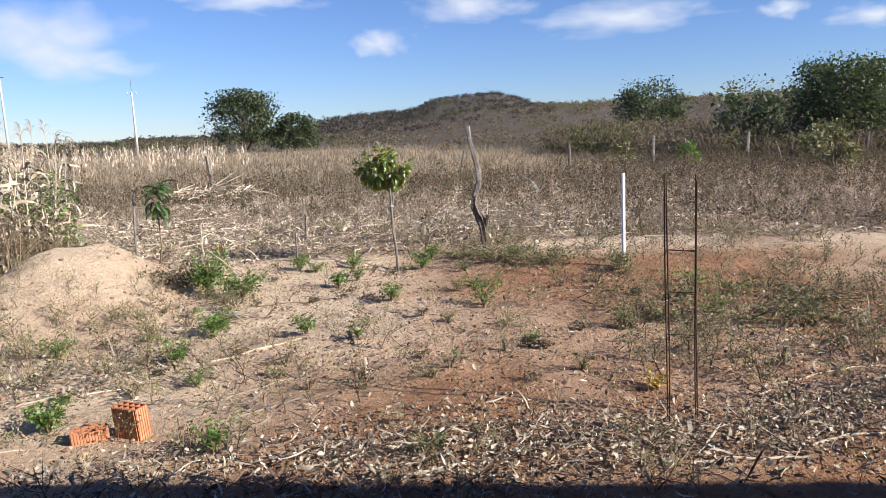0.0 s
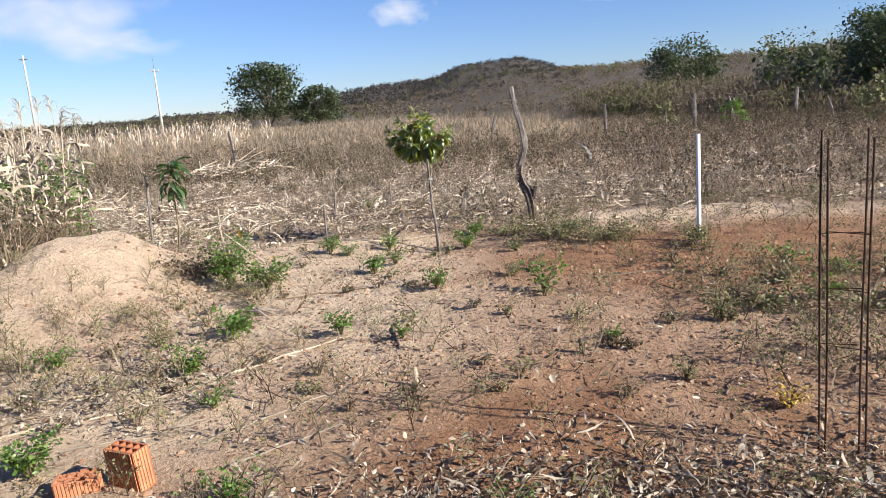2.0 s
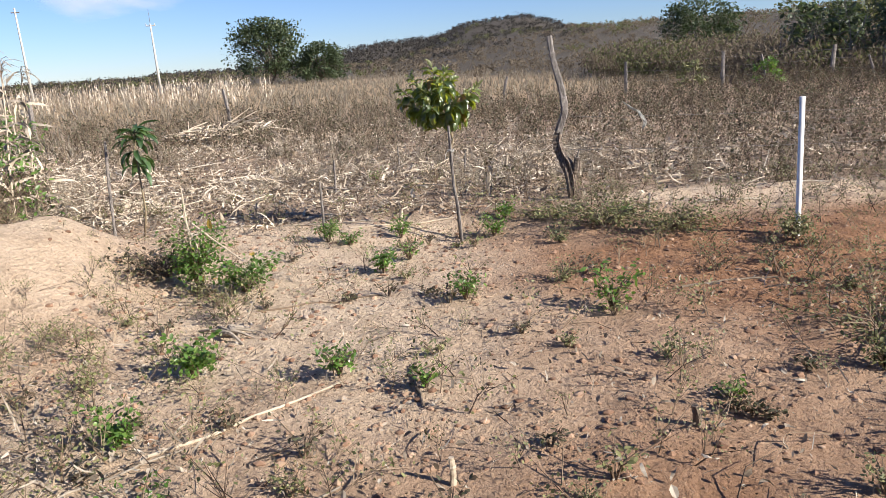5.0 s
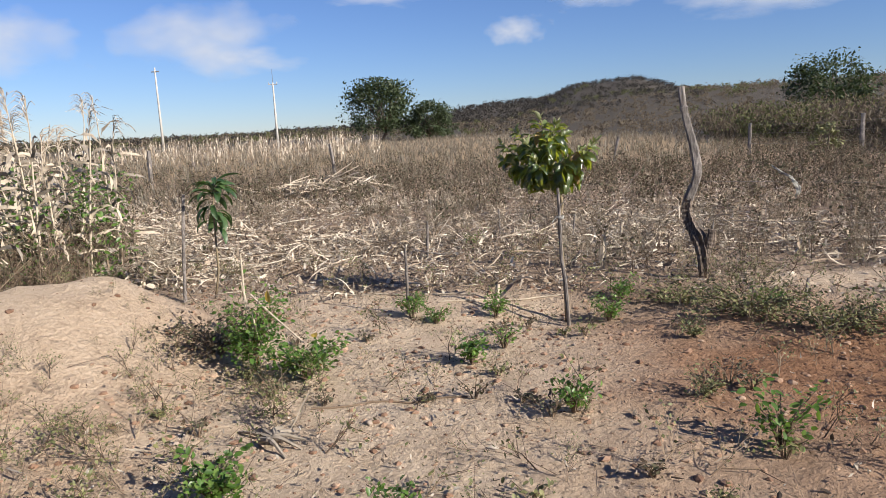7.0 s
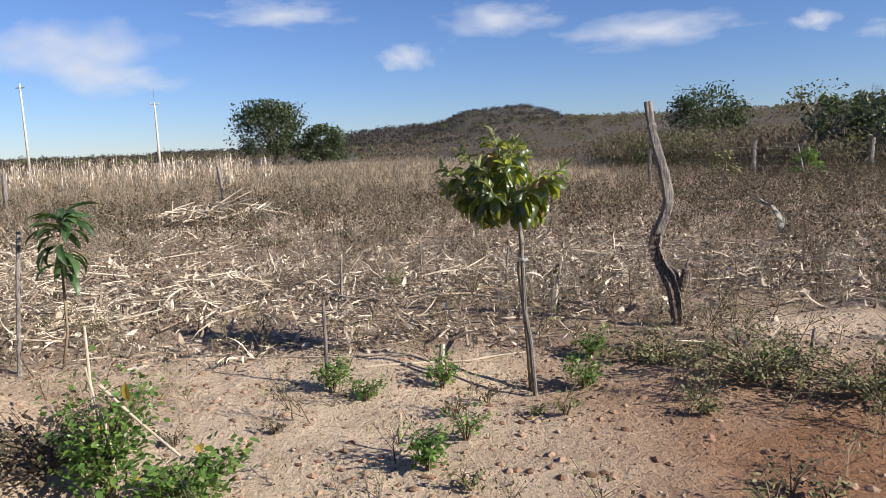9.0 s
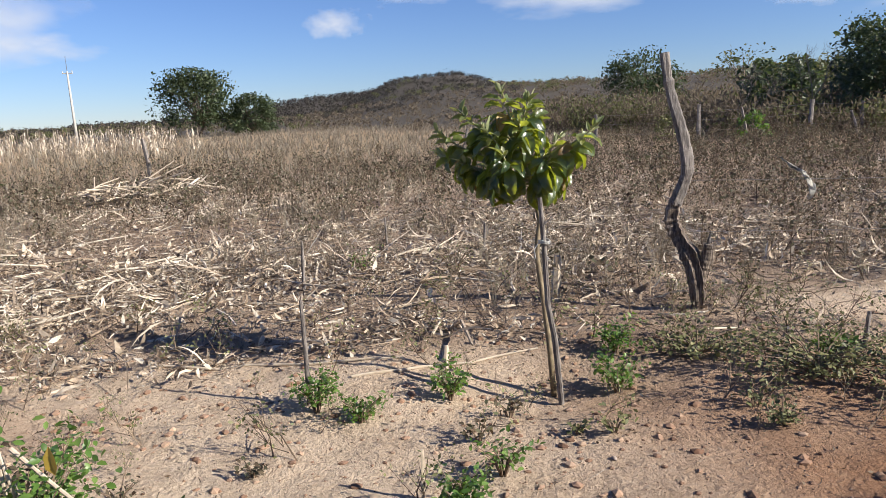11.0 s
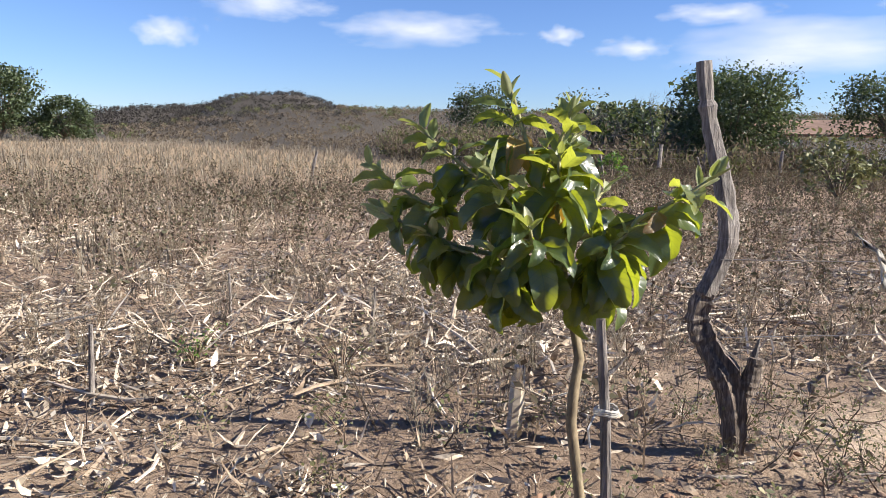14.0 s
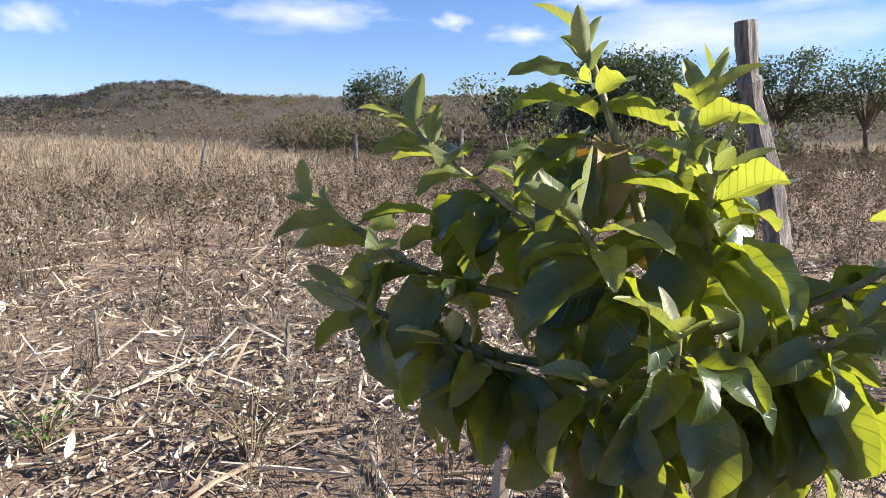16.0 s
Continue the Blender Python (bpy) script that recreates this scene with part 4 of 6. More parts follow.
# ---- the broad-leaved sapling by the path ----
def build_sapling():
    bx, by = -0.60, 9.08
    top = thing("sapling", bx, by, label="young fruit tree with broad glossy leaves on a thin bare trunk", category="sapling")
    o = np.array(top.location)
    fork = np.array([-0.65, 9.26, 1.0])
    trunk = Soup()
    tp = [(bx, by, -0.16), (-0.615, 9.13, 0.2), (-0.63, 9.16, 0.39), (-0.656, 9.21, 0.68), (-0.648, 9.22, 0.76), (-0.628, 9.235, 0.85), fork]
    tp = [np.asarray(p, float) for p in tp]
    trunk.tube([p - o for p in tp], [0.0165, 0.0145, 0.0135, 0.014, 0.0135, 0.013, 0.012], 10, lump=0.08, seed=3)
    part("trunk", trunk.mesh("trunk", SAPBARK, True), top, "slender grey-green trunk")
    # hanging leaves carry the painted shade; spread ones above take the lighter olive
    kinds = {"hang": [leaf_mesh("leaf", SHADELEAF, a, f, 0.385, 0.07, k, 0.82) for k, (a, f) in enumerate(((1.6, 0.6), (1.35, 0.45), (1.1, 0.7), (1.85, 0.4), (1.25, 0.8)))],
             "spread": [leaf_mesh("leaf", MIDLEAF, a, f, 0.36, 0.07, 10 + k, 0.88) for k, (a, f) in enumerate(((0.8, 0.45), (1.1, 0.35), (0.6, 0.6), (1.35, 0.45), (0.9, 0.65)))],
             "young": [leaf_mesh("leaf", YOUNGLEAF, a, f, 0.36, 0.03, 20 + k) for k, (a, f) in enumerate(((0.2, 0.5), (0.5, 0.6), (-0.2, 0.5)))],
             "old": [leaf_mesh("leaf", OLDLEAF, 1.4, 0.3, 0.37, 0.08, 31)]}
    rr = np.random.RandomState(12)
    tips = [(-0.77, 9.36, 1.545), (-0.66, 9.27, 1.49), (-0.95, 9.46, 1.44), (-1.05, 9.52, 1.33), (-1.05, 9.42, 1.22), (-0.96, 9.34, 1.17), (-0.42, 9.10, 1.33),
            (-0.62, 9.36, 1.42), (-0.86, 9.25, 1.34), (-0.60, 9.11, 1.20), (-0.80, 9.15, 1.21), (-0.50, 9.42, 1.27), (-0.74, 9.56, 1.34), (-0.72, 9.2, 1.38),
            (-0.85, 9.2, 1.14), (-0.64, 9.17, 1.13), (-0.52, 9.24, 1.15), (-0.76, 9.42, 1.17)]
    tips = [((x + 0.70) * 1.2 - 0.71, (y - 9.28) * 1.12 + 9.28, z + 0.01) for x, y, z in tips]
    leader = np.array([-0.71, 9.31, 1.25])
    stem = Soup()
    stem.tube([fork - o, (fork + leader) / 2 - o, leader - o, np.array(tips[0]) - o], [0.014, 0.012, 0.0095, 0.004], 8, lump=0.08, seed=8)
    part("leader", stem.mesh("leader", SHOOT, True), top)
    for k, tip in enumerate(tips):
        tip = np.array(tip)
        h = np.clip((tip[2] - 1.05) / 0.55, 0.02, 0.9)
        root = fork + (leader - fork) * min(1, h * 1.2)
        pts = curve_pts(root, tip, 8, -0.03, k)
        if k:
            b = Soup()
            b.tube(pts - o, np.linspace(0.0085, 0.004, 8), 7, lump=0.1, seed=k)
            part("branch", b.mesh("branch", SHOOT, True), top)
        axis = (tip - root) / np.linalg.norm(tip - root)
        out = np.array([axis[0], axis[1], 0.0])
        out /= np.linalg.norm(out) + 1e-6
        base_a = rr.rand() * 6.28
        low = tip[2] < 1.26
        n = 20
        for q in range(n):
            a = base_a + q * 2.4
            t = q / (n - 1)
            p = np.array([np.interp(0.5 + 0.5 * t, np.linspace(0, 1, 8), pts[:, c]) for c in range(3)])
            ring = np.array([math.cos(a), math.sin(a), 0.0])
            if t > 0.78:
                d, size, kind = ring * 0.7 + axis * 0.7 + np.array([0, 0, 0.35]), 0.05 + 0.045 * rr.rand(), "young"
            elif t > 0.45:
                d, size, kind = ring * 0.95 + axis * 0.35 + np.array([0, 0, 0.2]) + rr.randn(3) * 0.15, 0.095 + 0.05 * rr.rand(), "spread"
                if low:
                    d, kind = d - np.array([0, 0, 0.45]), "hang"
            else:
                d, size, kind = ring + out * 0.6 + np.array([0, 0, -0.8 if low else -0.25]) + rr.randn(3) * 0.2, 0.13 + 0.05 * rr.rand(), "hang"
            if kind == "hang" and rr.rand() < 0.07:
                kind = "old"
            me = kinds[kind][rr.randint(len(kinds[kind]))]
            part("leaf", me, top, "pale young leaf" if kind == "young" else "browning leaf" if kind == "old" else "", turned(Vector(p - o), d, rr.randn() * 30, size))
    # the stake tied to it
    sx, sy = -0.585, 8.965
    st = thing("support_stake", sx, sy, label="grey weathered wooden stake tied beside the sapling", category="stake")
    q = np.array(st.location)
    w = Soup()
    w.tube([np.array(p) - q for p in ((sx, sy, -0.15), (-0.612, 9.0, 0.27), (-0.64, 9.025, 0.45), (-0.647, 9.05, 0.75), (-0.658, 9.08, 1.0))], [0.0145, 0.0145, 0.0135, 0.0125, 0.011], 8, lump=0.14, seed=5)
    part("shaft", w.mesh("shaft", OLDWOOD), st)
    w = Soup()
    w.tube([np.array(p) - q for p in ((-0.65, 9.06, 0.86), (-0.625, 9.055, 0.88), (-0.60, 9.05, 0.91))], [0.006, 0.005, 0.002], 5, seed=6)
    part("side_twig", w.mesh("side_twig", OLDWOOD), st)
    tie = Soup()
    c = np.array([-0.647, 9.05, 0.77]) - q
    for r in range(3):
        th = np.linspace(0, 6.283, 13)
        tie.tube([c + np.array([0.030 * math.cos(a), 0.024 * math.sin(a), 0.006 * r + 0.004 * math.sin(a * 2)]) for a in th], 0.003, 4, cap=False, seed=r)
    tie.tube([c + np.array([-0.03, 0, 0]), c + np.array([-0.055, -0.015, -0.03]), c + np.array([-0.05, -0.02, -0.075])], 0.003, 4)
    part("tie", tie.mesh("tie", CLOTH), st, "pale strip of cloth tied round")


def gnarl(name, pts, radii, material, parent, seed, sides=14, lump=0.16):
    """A weathered pole through pts, with lumps and grooves."""
    pts, radii = np.asarray(pts, float), np.asarray(radii, float)
    t, tt = np.arange(len(pts)), np.linspace(0, len(pts) - 1, len(pts) * 5)
    fine = np.stack([np.interp(tt, t, pts[:, c]) for c in range(3)], 1)
    ker = np.ones(5) / 5
    for c in range(3):
        pad = np.pad(fine[:, c], 2, mode="edge")
        fine[:, c] = np.convolve(pad, ker, "valid")
    fine[0], fine[-1] = pts[0], pts[-1]
    rr = np.random.RandomState(seed)
    rad = np.interp(tt, t, radii) * (1 + 0.07 * rr.randn(len(tt)))
    s = Soup()
    s.tube(fine, rad, sides, lump=lump, seed=seed)
    return part(name, s.mesh(name, material), parent)


# ---- the crooked post, its wire and the rag ----
def build_post():
    px, py = 0.6, 10.07
    top = thing("fence_post", px, py, label="tall crooked grey wooden post, dark and forked near its foot", category="post")
    o = np.array(top.location)
    foot = [(0.6, 10.06, -0.1), (0.605, 10.06, 0.1), (0.595, 10.08, 0.28), (0.565, 10.11, 0.42), (0.50, 10.17, 0.54), (0.465, 10.21, 0.66), (0.485, 10.18, 0.78)]
    gnarl("foot", np.array(foot) - o, [0.05, 0.048, 0.056, 0.062, 0.05, 0.045, 0.040], DARKWOOD, top, 4, lump=0.2)
    up = [(0.482, 10.182, 0.765), (0.53, 10.155, 0.9), (0.555, 10.14, 1.0), (0.54, 10.15, 1.14), (0.50, 10.17, 1.32), (0.455, 10.2, 1.5), (0.43, 10.21, 1.64), (0.418, 10.22, 1.765)]
    gnarl("shaft", np.array(up) - o, [0.042, 0.039, 0.037, 0.037, 0.035, 0.033, 0.031, 0.029], OLDWOOD, top, 9)
    gnarl("fork_stub", np.array([(0.61, 10.08, 0.26), (0.65, 10.06, 0.38), (0.668, 10.05, 0.50)]) - o, [0.045, 0.046, 0.034], DARKWOOD, top, 14, lump=0.24)
    gnarl("fork_splinter", np.array([(0.665, 10.06, 0.46), (0.672, 10.06, 0.52), (0.685, 10.055, 0.585)]) - o, [0.02, 0.014, 0.003], OLDWOOD, top, 15, 7)
    far = thing("fence_post", 7.6, 9.9, label="plain grey wooden fence post holding the wire end", category="post")
    q = np.array(far.location)
    gnarl("shaft", np.array([(7.6, 9.9, -0.1), (7.62, 9.9, 0.6), (7.6, 9.92, 1.35)]) - q, [0.045, 0.04, 0.035], OLDWOOD, far, 17)
    for z0, z1 in ((0.93, 0.95), (0.58, 0.62)):
        w = Soup()
        t = np.linspace(0, 1, 40)
        a, b = np.array([0.5 if z0 > 0.8 else 0.53, 10.12, z0]), np.array([7.58, 9.86, z1])
        pts = a + (b - a) * t[:, None] + np.array([0, 0, -0.10]) * np.sin(np.pi * t)[:, None]
        w.tube(pts, 0.0022, 4)
        tagged(new("fence_wire", w.mesh("fence_wire", WIRE)), "thin sagging galvanised fence wire", "wire", "fence wires")
    # rag
    rx, ry, rz = 1.22, 10.08, 0.98
    v, f = [], []
    rr = np.random.RandomState(3)
    nu, nv = 7, 9
    for j in range(nv):
        t = j / (nv - 1)
        w = 0.12 * (1 - t) ** 1.3 + 0.022
        for i in range(nu):
            u = i / (nu - 1) - 0.5
            v.append((rx + 0.13 * min(1, 2.2 * t) + u * w + 0.03 * t * t + 0.012 * math.sin(j * 1.3), ry - 0.005 + 0.02 * math.sin(i * 2.1 + j * 0.9), rz + 0.012 - 0.22 * t ** 1.3 - 0.05 * u * (1 - t) * 2 + 0.008 * rr.randn()))
    for j in range(nv - 1):
        for i in range(nu - 1):
            a = j * nu + i
            f += [(a, a + 1, a + nu + 1), (a, a + nu + 1, a + nu)]
    rag = new("rag", mesh_np("rag", v, f, CLOTH, True))
    so = rag.modifiers.new("thick", "SOLIDIFY")
    so.thickness = 0.003
    tagged(rag, "torn whitish plastic rag hanging on the fence wire", "rag")


# ---- pipe, steel cage and bricks ----
def build_pipe():
    top = thing("plastic_pipe", 2.1, 8.02, label="white plastic pipe standing upright in the red soil", category="pipe")
    o = np.array(top.location)
    n = 20
    th = np.linspace(0, 2 * np.pi, n, endpoint=False)
    a, b = np.array([2.085, 8.0, -0.1]) - o, np.array([2.105, 8.12, 1.14]) - o
    v, f = [], []
    for r, p in ((0.0205, a), (0.0205, b), (0.0175, b), (0.0175, b - (b - a) * 0.25)):
        v += [p + np.array([math.cos(t) * r, math.sin(t) * r, 0]) for t in th]
    for k in range(3):
        for j in range(n):
            p, q = k * n + j, k * n + (j + 1) % n
            f += [(p, q, q + n), (p, q + n, p + n)]
    part("tube", mesh_np("tube", v, f, PVC, True), top)


def build_cage():
    top = thing("rebar_cage", 1.33, 3.8, label="upright cage of rusty reinforcing bars tied with stirrups", category="rebar")
    o = np.array(top.location)
    corners = [(1.27, 3.84), (1.285, 3.93), (1.405, 3.77), (1.43, 3.86)]
    for k, (x, y) in enumerate(corners):
        s = Soup()
        t = np.linspace(0, 1, 40)
        pts = np.stack([x - 0.035 * t + 0.004 * np.sin(t * 5 + k), y - 0.0 * t, -0.1 + (1.46 + 0.03 * (k % 2)) * t], 1) - o
        s.tube(pts, 0.0043 * (1 + 0.12 * (np.arange(40) % 2)), 7, seed=k)
        part("bar", s.mesh("bar", RUST), top)
    for z in (0.46, 0.71, 0.95):
        s = Soup()
        sh = 0.035 * (z + 0.1) / 1.46
        ring = [corners[0], corners[1], corners[3], corners[2], corners[0]]
        s.tube([np.array([x - sh, y, z + 0.008 * k]) - o for k, (x, y) in enumerate(ring)], 0.0021, 5)
        part("stirrup", s.mesh("stirrup", RUST), top)


def hollow_brick(name, x, y, yaw, height, broken, label):
    """A hollow clay block set on end: eight cells through it, grooved faces."""
    top = thing(name, x, y, label=label, category="brick", group="hollow clay bricks")
    top.rotation_euler = (radians(3), radians(-2), radians(yaw))
    W, D, wall = 0.19, 0.092, 0.0095
    nx, ny = 4, 2
    cw, cd = (W - wall * (nx + 1)) / nx, (D - wall * (ny + 1)) / ny
    bm = bmesh.new()

    def block(x0, x1, y0, y1, h):
        vs = [bm.verts.new((a - W / 2, b - D / 2, c)) for c in (-0.01, h) for a, b in ((x0, y0), (x1, y0), (x1, y1), (x0, y1))]
        for q in ((3, 2, 1, 0), (4, 5, 6, 7), (0, 1, 5, 4), (1, 2, 6, 5), (2, 3, 7, 6), (3, 0, 4, 7)):
            bm.faces.new([vs[k] for k in q])
    rr = np.random.RandomState(int(x * 100) % 97)
    hh = lambda: height * (1 - broken * rr.rand())
    for i in range(nx + 1):
        a = i * (cw + wall)
        block(a, a + wall, 0.0005, D - 0.0005, hh())
    for j in range(ny + 1):
        b = j * (cd + wall)
        for i in range(nx):
            a = i * (cw + wall) + wall
            block(a, a + cw, b, b + wall, hh())
    me = bpy.data.meshes.new("shell")
    bm.to_mesh(me)
    bm.free()
    me.materials.append(CLAY)
    part("shell", me, top)
    # raised ribs between the grooves of the two long faces and the ends
    s = Soup()
    rib = lambda x0, x1, y0, y1: s.add([(x0, y0, 0), (x1, y0, 0), (x1, y1, 0), (x0, y1, 0), (x0, y0, height * (0.995 - broken * 0.6)), (x1, y0, height * (0.995 - broken * 0.6)), (x1, y1, height * (0.995 - broken * 0.6)), (x0, y1, height * (0.995 - broken * 0.6))],
                                       [(0, 1, 5), (0, 5, 4), (1, 2, 6), (1, 6, 5), (2, 3, 7), (2, 7, 6), (3, 0, 4), (3, 4, 7), (4, 5, 6), (4, 6, 7)])
    for k in range(11):
        a = -W / 2 + 0.006 + k * (W - 0.012) / 11
        rib(a, a + 0.010, -D / 2 - 0.003, -D / 2 - 0.0002)
        rib(a, a + 0.010, D / 2 + 0.0002, D / 2 + 0.003)
    for k in range(5):
        b = -D / 2 + 0.005 + k * (D - 0.01) / 5
        rib(W / 2 + 0.0002, W / 2 + 0.003, b, b + 0.010)
        rib(-W / 2 - 0.003, -W / 2 - 0.0002, b, b + 0.010)
    part("ribs", s.mesh("ribs", CLAY), top)


# ---- the second sapling, with narrow leaves ----
def build_lance_sapling():
    bx, by = -3.87, 9.45
    top = thing("sapling", bx, by, label="small sapling with drooping narrow dark green leaves", category="sapling")
    o = np.array(top.location)
    tipz = 1.12
    s = Soup()
    pts = np.array([(bx, by, 0), (-3.83, 9.5, 0.3), (-3.87, 9.58, 0.6), (-3.9, 9.64, 0.85), (-3.89, 9.68, tipz)]) + np.array([0, 0, o[2] - 0.04])
    s.tube(pts - o, [0.011, 0.01, 0.009, 0.007, 0.004], 7, lump=0.1, seed=2)
    part("stem", s.mesh("stem", SAPBARK, True), top)
    kinds = [leaf_mesh("leaf", LANCELEAF, a, f, 0.23, 0.03, 50 + k, 0.9) for k, (a, f) in enumerate(((0.9, 0.4), (1.3, 0.3), (1.7, 0.35), (0.6, 0.4)))]
    rr = np.random.RandomState(9)
    for q in range(54):
        z = (1.02 + 0.06 * rr.randn()) if q % 5 < 3 else (0.80 + 0.05 * rr.randn())
        whorl = 2 if z > 0.95 else 1 if z > 0.7 else 0
        p = np.array([np.interp(z, pts[:, 2] - o[2], pts[:, c]) for c in range(2)] + [z + o[2]])
        a = q * 2.4 + 1.5 * rr.rand()
        d = 0.2 * rr.randn(3) + np.array([math.cos(a), math.sin(a), 0.35 if whorl == 2 else -0.1 - 0.3 * (whorl == 0)])
        part("leaf", kinds[rr.randint(2) + (0 if whorl == 2 else 1)], top, "", turned(Vector(p - o), d, rr.randn() * 15, 0.19 + 0.1 * rr.rand()))
    st = thing("support_stake", -4.14, 9.4, label="thin pale wooden stake beside the narrow-leaved sapling", category="stake")
    q = np.array(st.location)
    gnarl("shaft", np.array([(-4.13, 9.36, q[2] - 0.08), (-4.2, 9.55, q[2] + 0.45), (-4.24, 9.72, q[2] + 0.98)]) - q, [0.017, 0.016, 0.014], OLDWOOD, st, 6, 8)


# ---- standing dry corn ----
def build_corn():
    stalks, cornleaf, tassels = [], [], []
    for s in range(3):
        q = Soup()
        q.tube(curve_pts((0, 0, -0.04), (0.08 * (s - 1), 0.05, 1.55), 9, 0.02, s), np.linspace(0.013, 0.006, 9) * (1 + 0.12 * (np.arange(9) % 2)), 7, seed=s)
        stalks.append(q.mesh("stalk", STRAW))
        t = Soup()
        rr = np.random.RandomState(s)
        t.tube([(0, 0, 0), (0.01, 0, 0.16), (0.05, 0, 0.3), (0.13, 0.01, 0.36)], [0.005, 0.004, 0.003, 0.0015], 5)
        for k in range(16):
            a, l = 0.9 * rr.randn(), 0.7 + 0.5 * rr.rand()
            z = 0.1 + 0.014 * k
            t.tube([(0.01, 0, z), (0.045 * l, 0.03 * a, z + 0.08 * l), (0.11 * l, 0.06 * a, z + 0.10 * l), (0.19 * l, 0.1 * a, z + 0.05 * l)], [0.0028, 0.0035, 0.0032, 0.0015], 3)
        tassels.append(t.mesh("tassel", STRAW))
    for s in range(8):
        v, f = blade(0.42 + 0.04 * s, 0.046, (1.5, 2.2, 2.9, 2.5, 1.9)[s % 5], 10, (1.8, -3.4, 4.2, 2.4)[s % 4], 60 + s)
        v = v + 0.007 * np.random.RandomState(s).randn(*v.shape)
        cornleaf += [mesh_np("leaf", v, f, STRAW, True), mesh_np("leaf", v, f, GREYLITTER, True)]
    rr = np.random.RandomState(44)
    spots = [(-5.35, 8.75), (-5.6, 9.2), (-5.25, 9.6), (-5.9, 8.9), (-5.8, 9.75), (-6.2, 8.5), (-6.3, 9.3), (-6.1, 10.2), (-6.7, 8.8), (-6.8, 9.8), (-6.5, 10.6), (-7.2, 9.2), (-7.3, 10.2), (-5.5, 10.4), (-6.9, 8.2), (-7.6, 8.6), (-7.0, 11.2), (-6.2, 11.3), (-7.9, 9.6), (-7.7, 10.8), (-6.0, 8.3), (-6.6, 7.7), (-5.45, 8.45), (-5.15, 9.2), (-5.7, 8.6), (-6.35, 8.15), (-5.95, 9.4), (-5.05, 10.1), (-6.15, 9.0), (-6.9, 9.3), (-7.3, 8.0), (-7.1, 7.4), (-5.5, 9.9)]
    spots += [(-8.0 + 2.6 * rr.rand(), 8.2 + 3.2 * rr.rand()) for _ in range(18)] + [(-6.6 + 2.0 * rr.rand(), 7.3 + 1.3 * rr.rand()) for _ in range(16)]
    for k, (x, y) in enumerate(spots):
        x, y = x - 0.4 + 0.1 * rr.randn(), y + 0.1 * rr.randn()
        c = thing("corn_plant", x, y, label="dead standing corn plant with curled straw-coloured leaves", category="corn", group="standing corn")
        c.rotation_euler = (radians(5 * rr.randn()), radians(6 * rr.randn()), rr.rand() * 6.28)
        h = 0.85 + 0.3 * rr.rand()
        v = k % 3
        part("stalk", stalks[v], c, "", Matrix.Diagonal((1, 1, h, 1)))
        part("tassel", tassels[v], c, "", Matrix.Translation((0.08 * (v - 1), 0.05, 1.55 * h - 0.02)) @ pose(0, 0, 0, 0, 0, rr.rand() * 360))
        for q in range(13):
            z = (0.12 + 0.105 * q + 0.05 * rr.rand()) * h
            part("leaf", cornleaf[rr.randint(16)], c, "", Matrix.Translation((0.08 * (v - 1) * z / 1.5, 0.05 * z / 1.5, z)) @ pose(0, 0, 0, 48 + 12 * rr.randn(), 0, q * 180 + 40 * rr.randn()) @ Matrix.Diagonal((1, 0.8 + 0.3 * rr.rand(), 1, 1)))
    # creeping weeds in the corn, and the far corn rows
    rr = np.random.RandomState(45)
    bits = [ovals(70, (x - 0.4, y, gz(x, y) + 0.1 + 0.45 * q + 0.2 * rr.rand()), (0.15, 0.15, 0.16), 0.035, 300 + k + 70 * q) for k, (x, y) in enumerate(spots) for q in range(3 if k % 2 else 1)]
    stuff("corn_creepers", join(*bits), GREENLEAF, "green creeping weeds climbing in the dead corn", "weeds")
    tw = [weed_template(s + 40, 1.2, 20) for s in range(4)]
    n = 1700
    x, y = -8.4 + 3.9 * rr.rand(n), 7.0 + 4.5 * rr.rand(n)
    k = (x + 0.35 * (y - 9) < -5.1)
    x, y = x[k], y[k]
    pos, yaw, size = np.stack([x, y, ground_z(x, y)], 1), rr.rand(len(x)) * 6.28, 0.6 + 0.7 * rr.rand(len(x))
    stuff("corn_weed_stems", scatter([t[0] for t in tw], pos, yaw, size, seed=7), TWIG, "brown weed stems under the dead corn", "weeds")
    stuff("corn_weed_leaves", scatter([t[1] for t in tw], pos, yaw, size, seed=7), WEEDLEAF, "withered weed leaves under the dead corn", "weeds")
    tpl = []
    for s in range(4):
        bl = [strand([(0, 0, 0), (0.03, 0, 0.8), (0.06, 0, 1.7)], [0.02, 0.015, 0.008])]
        for q in range(7):
            v, f = blade(0.6, 0.07, 2.0, 3, 0.8, 80 + s * 7 + q)
            a = q * 2.6
            ca, sa = math.cos(a), math.sin(a)
            v = np.stack([v[:, 0] * ca - v[:, 1] * sa, v[:, 0] * sa + v[:, 1] * ca, v[:, 2] + 0.3 + 0.2 * q + 0.5 * v[:, 1]], 1)
            bl.append((v, f))
        tpl.append(join(*bl))
    n = 420
    x, y, r, rr = wedge(n, 44, 80, -50, -15, 0.8, 46)
    k = (wobble(x, y, 9, 3) > -0.35)
    x, y = x[k], y[k]
    stuff("far_corn", scatter(tpl, np.stack([x, y, ground_z(x, y)], 1), rr.rand(len(x)) * 6.28, 0.75 + 0.35 * rr.rand(len(x)), seed=8), STRAW, "far rows of dead standing corn", "corn")


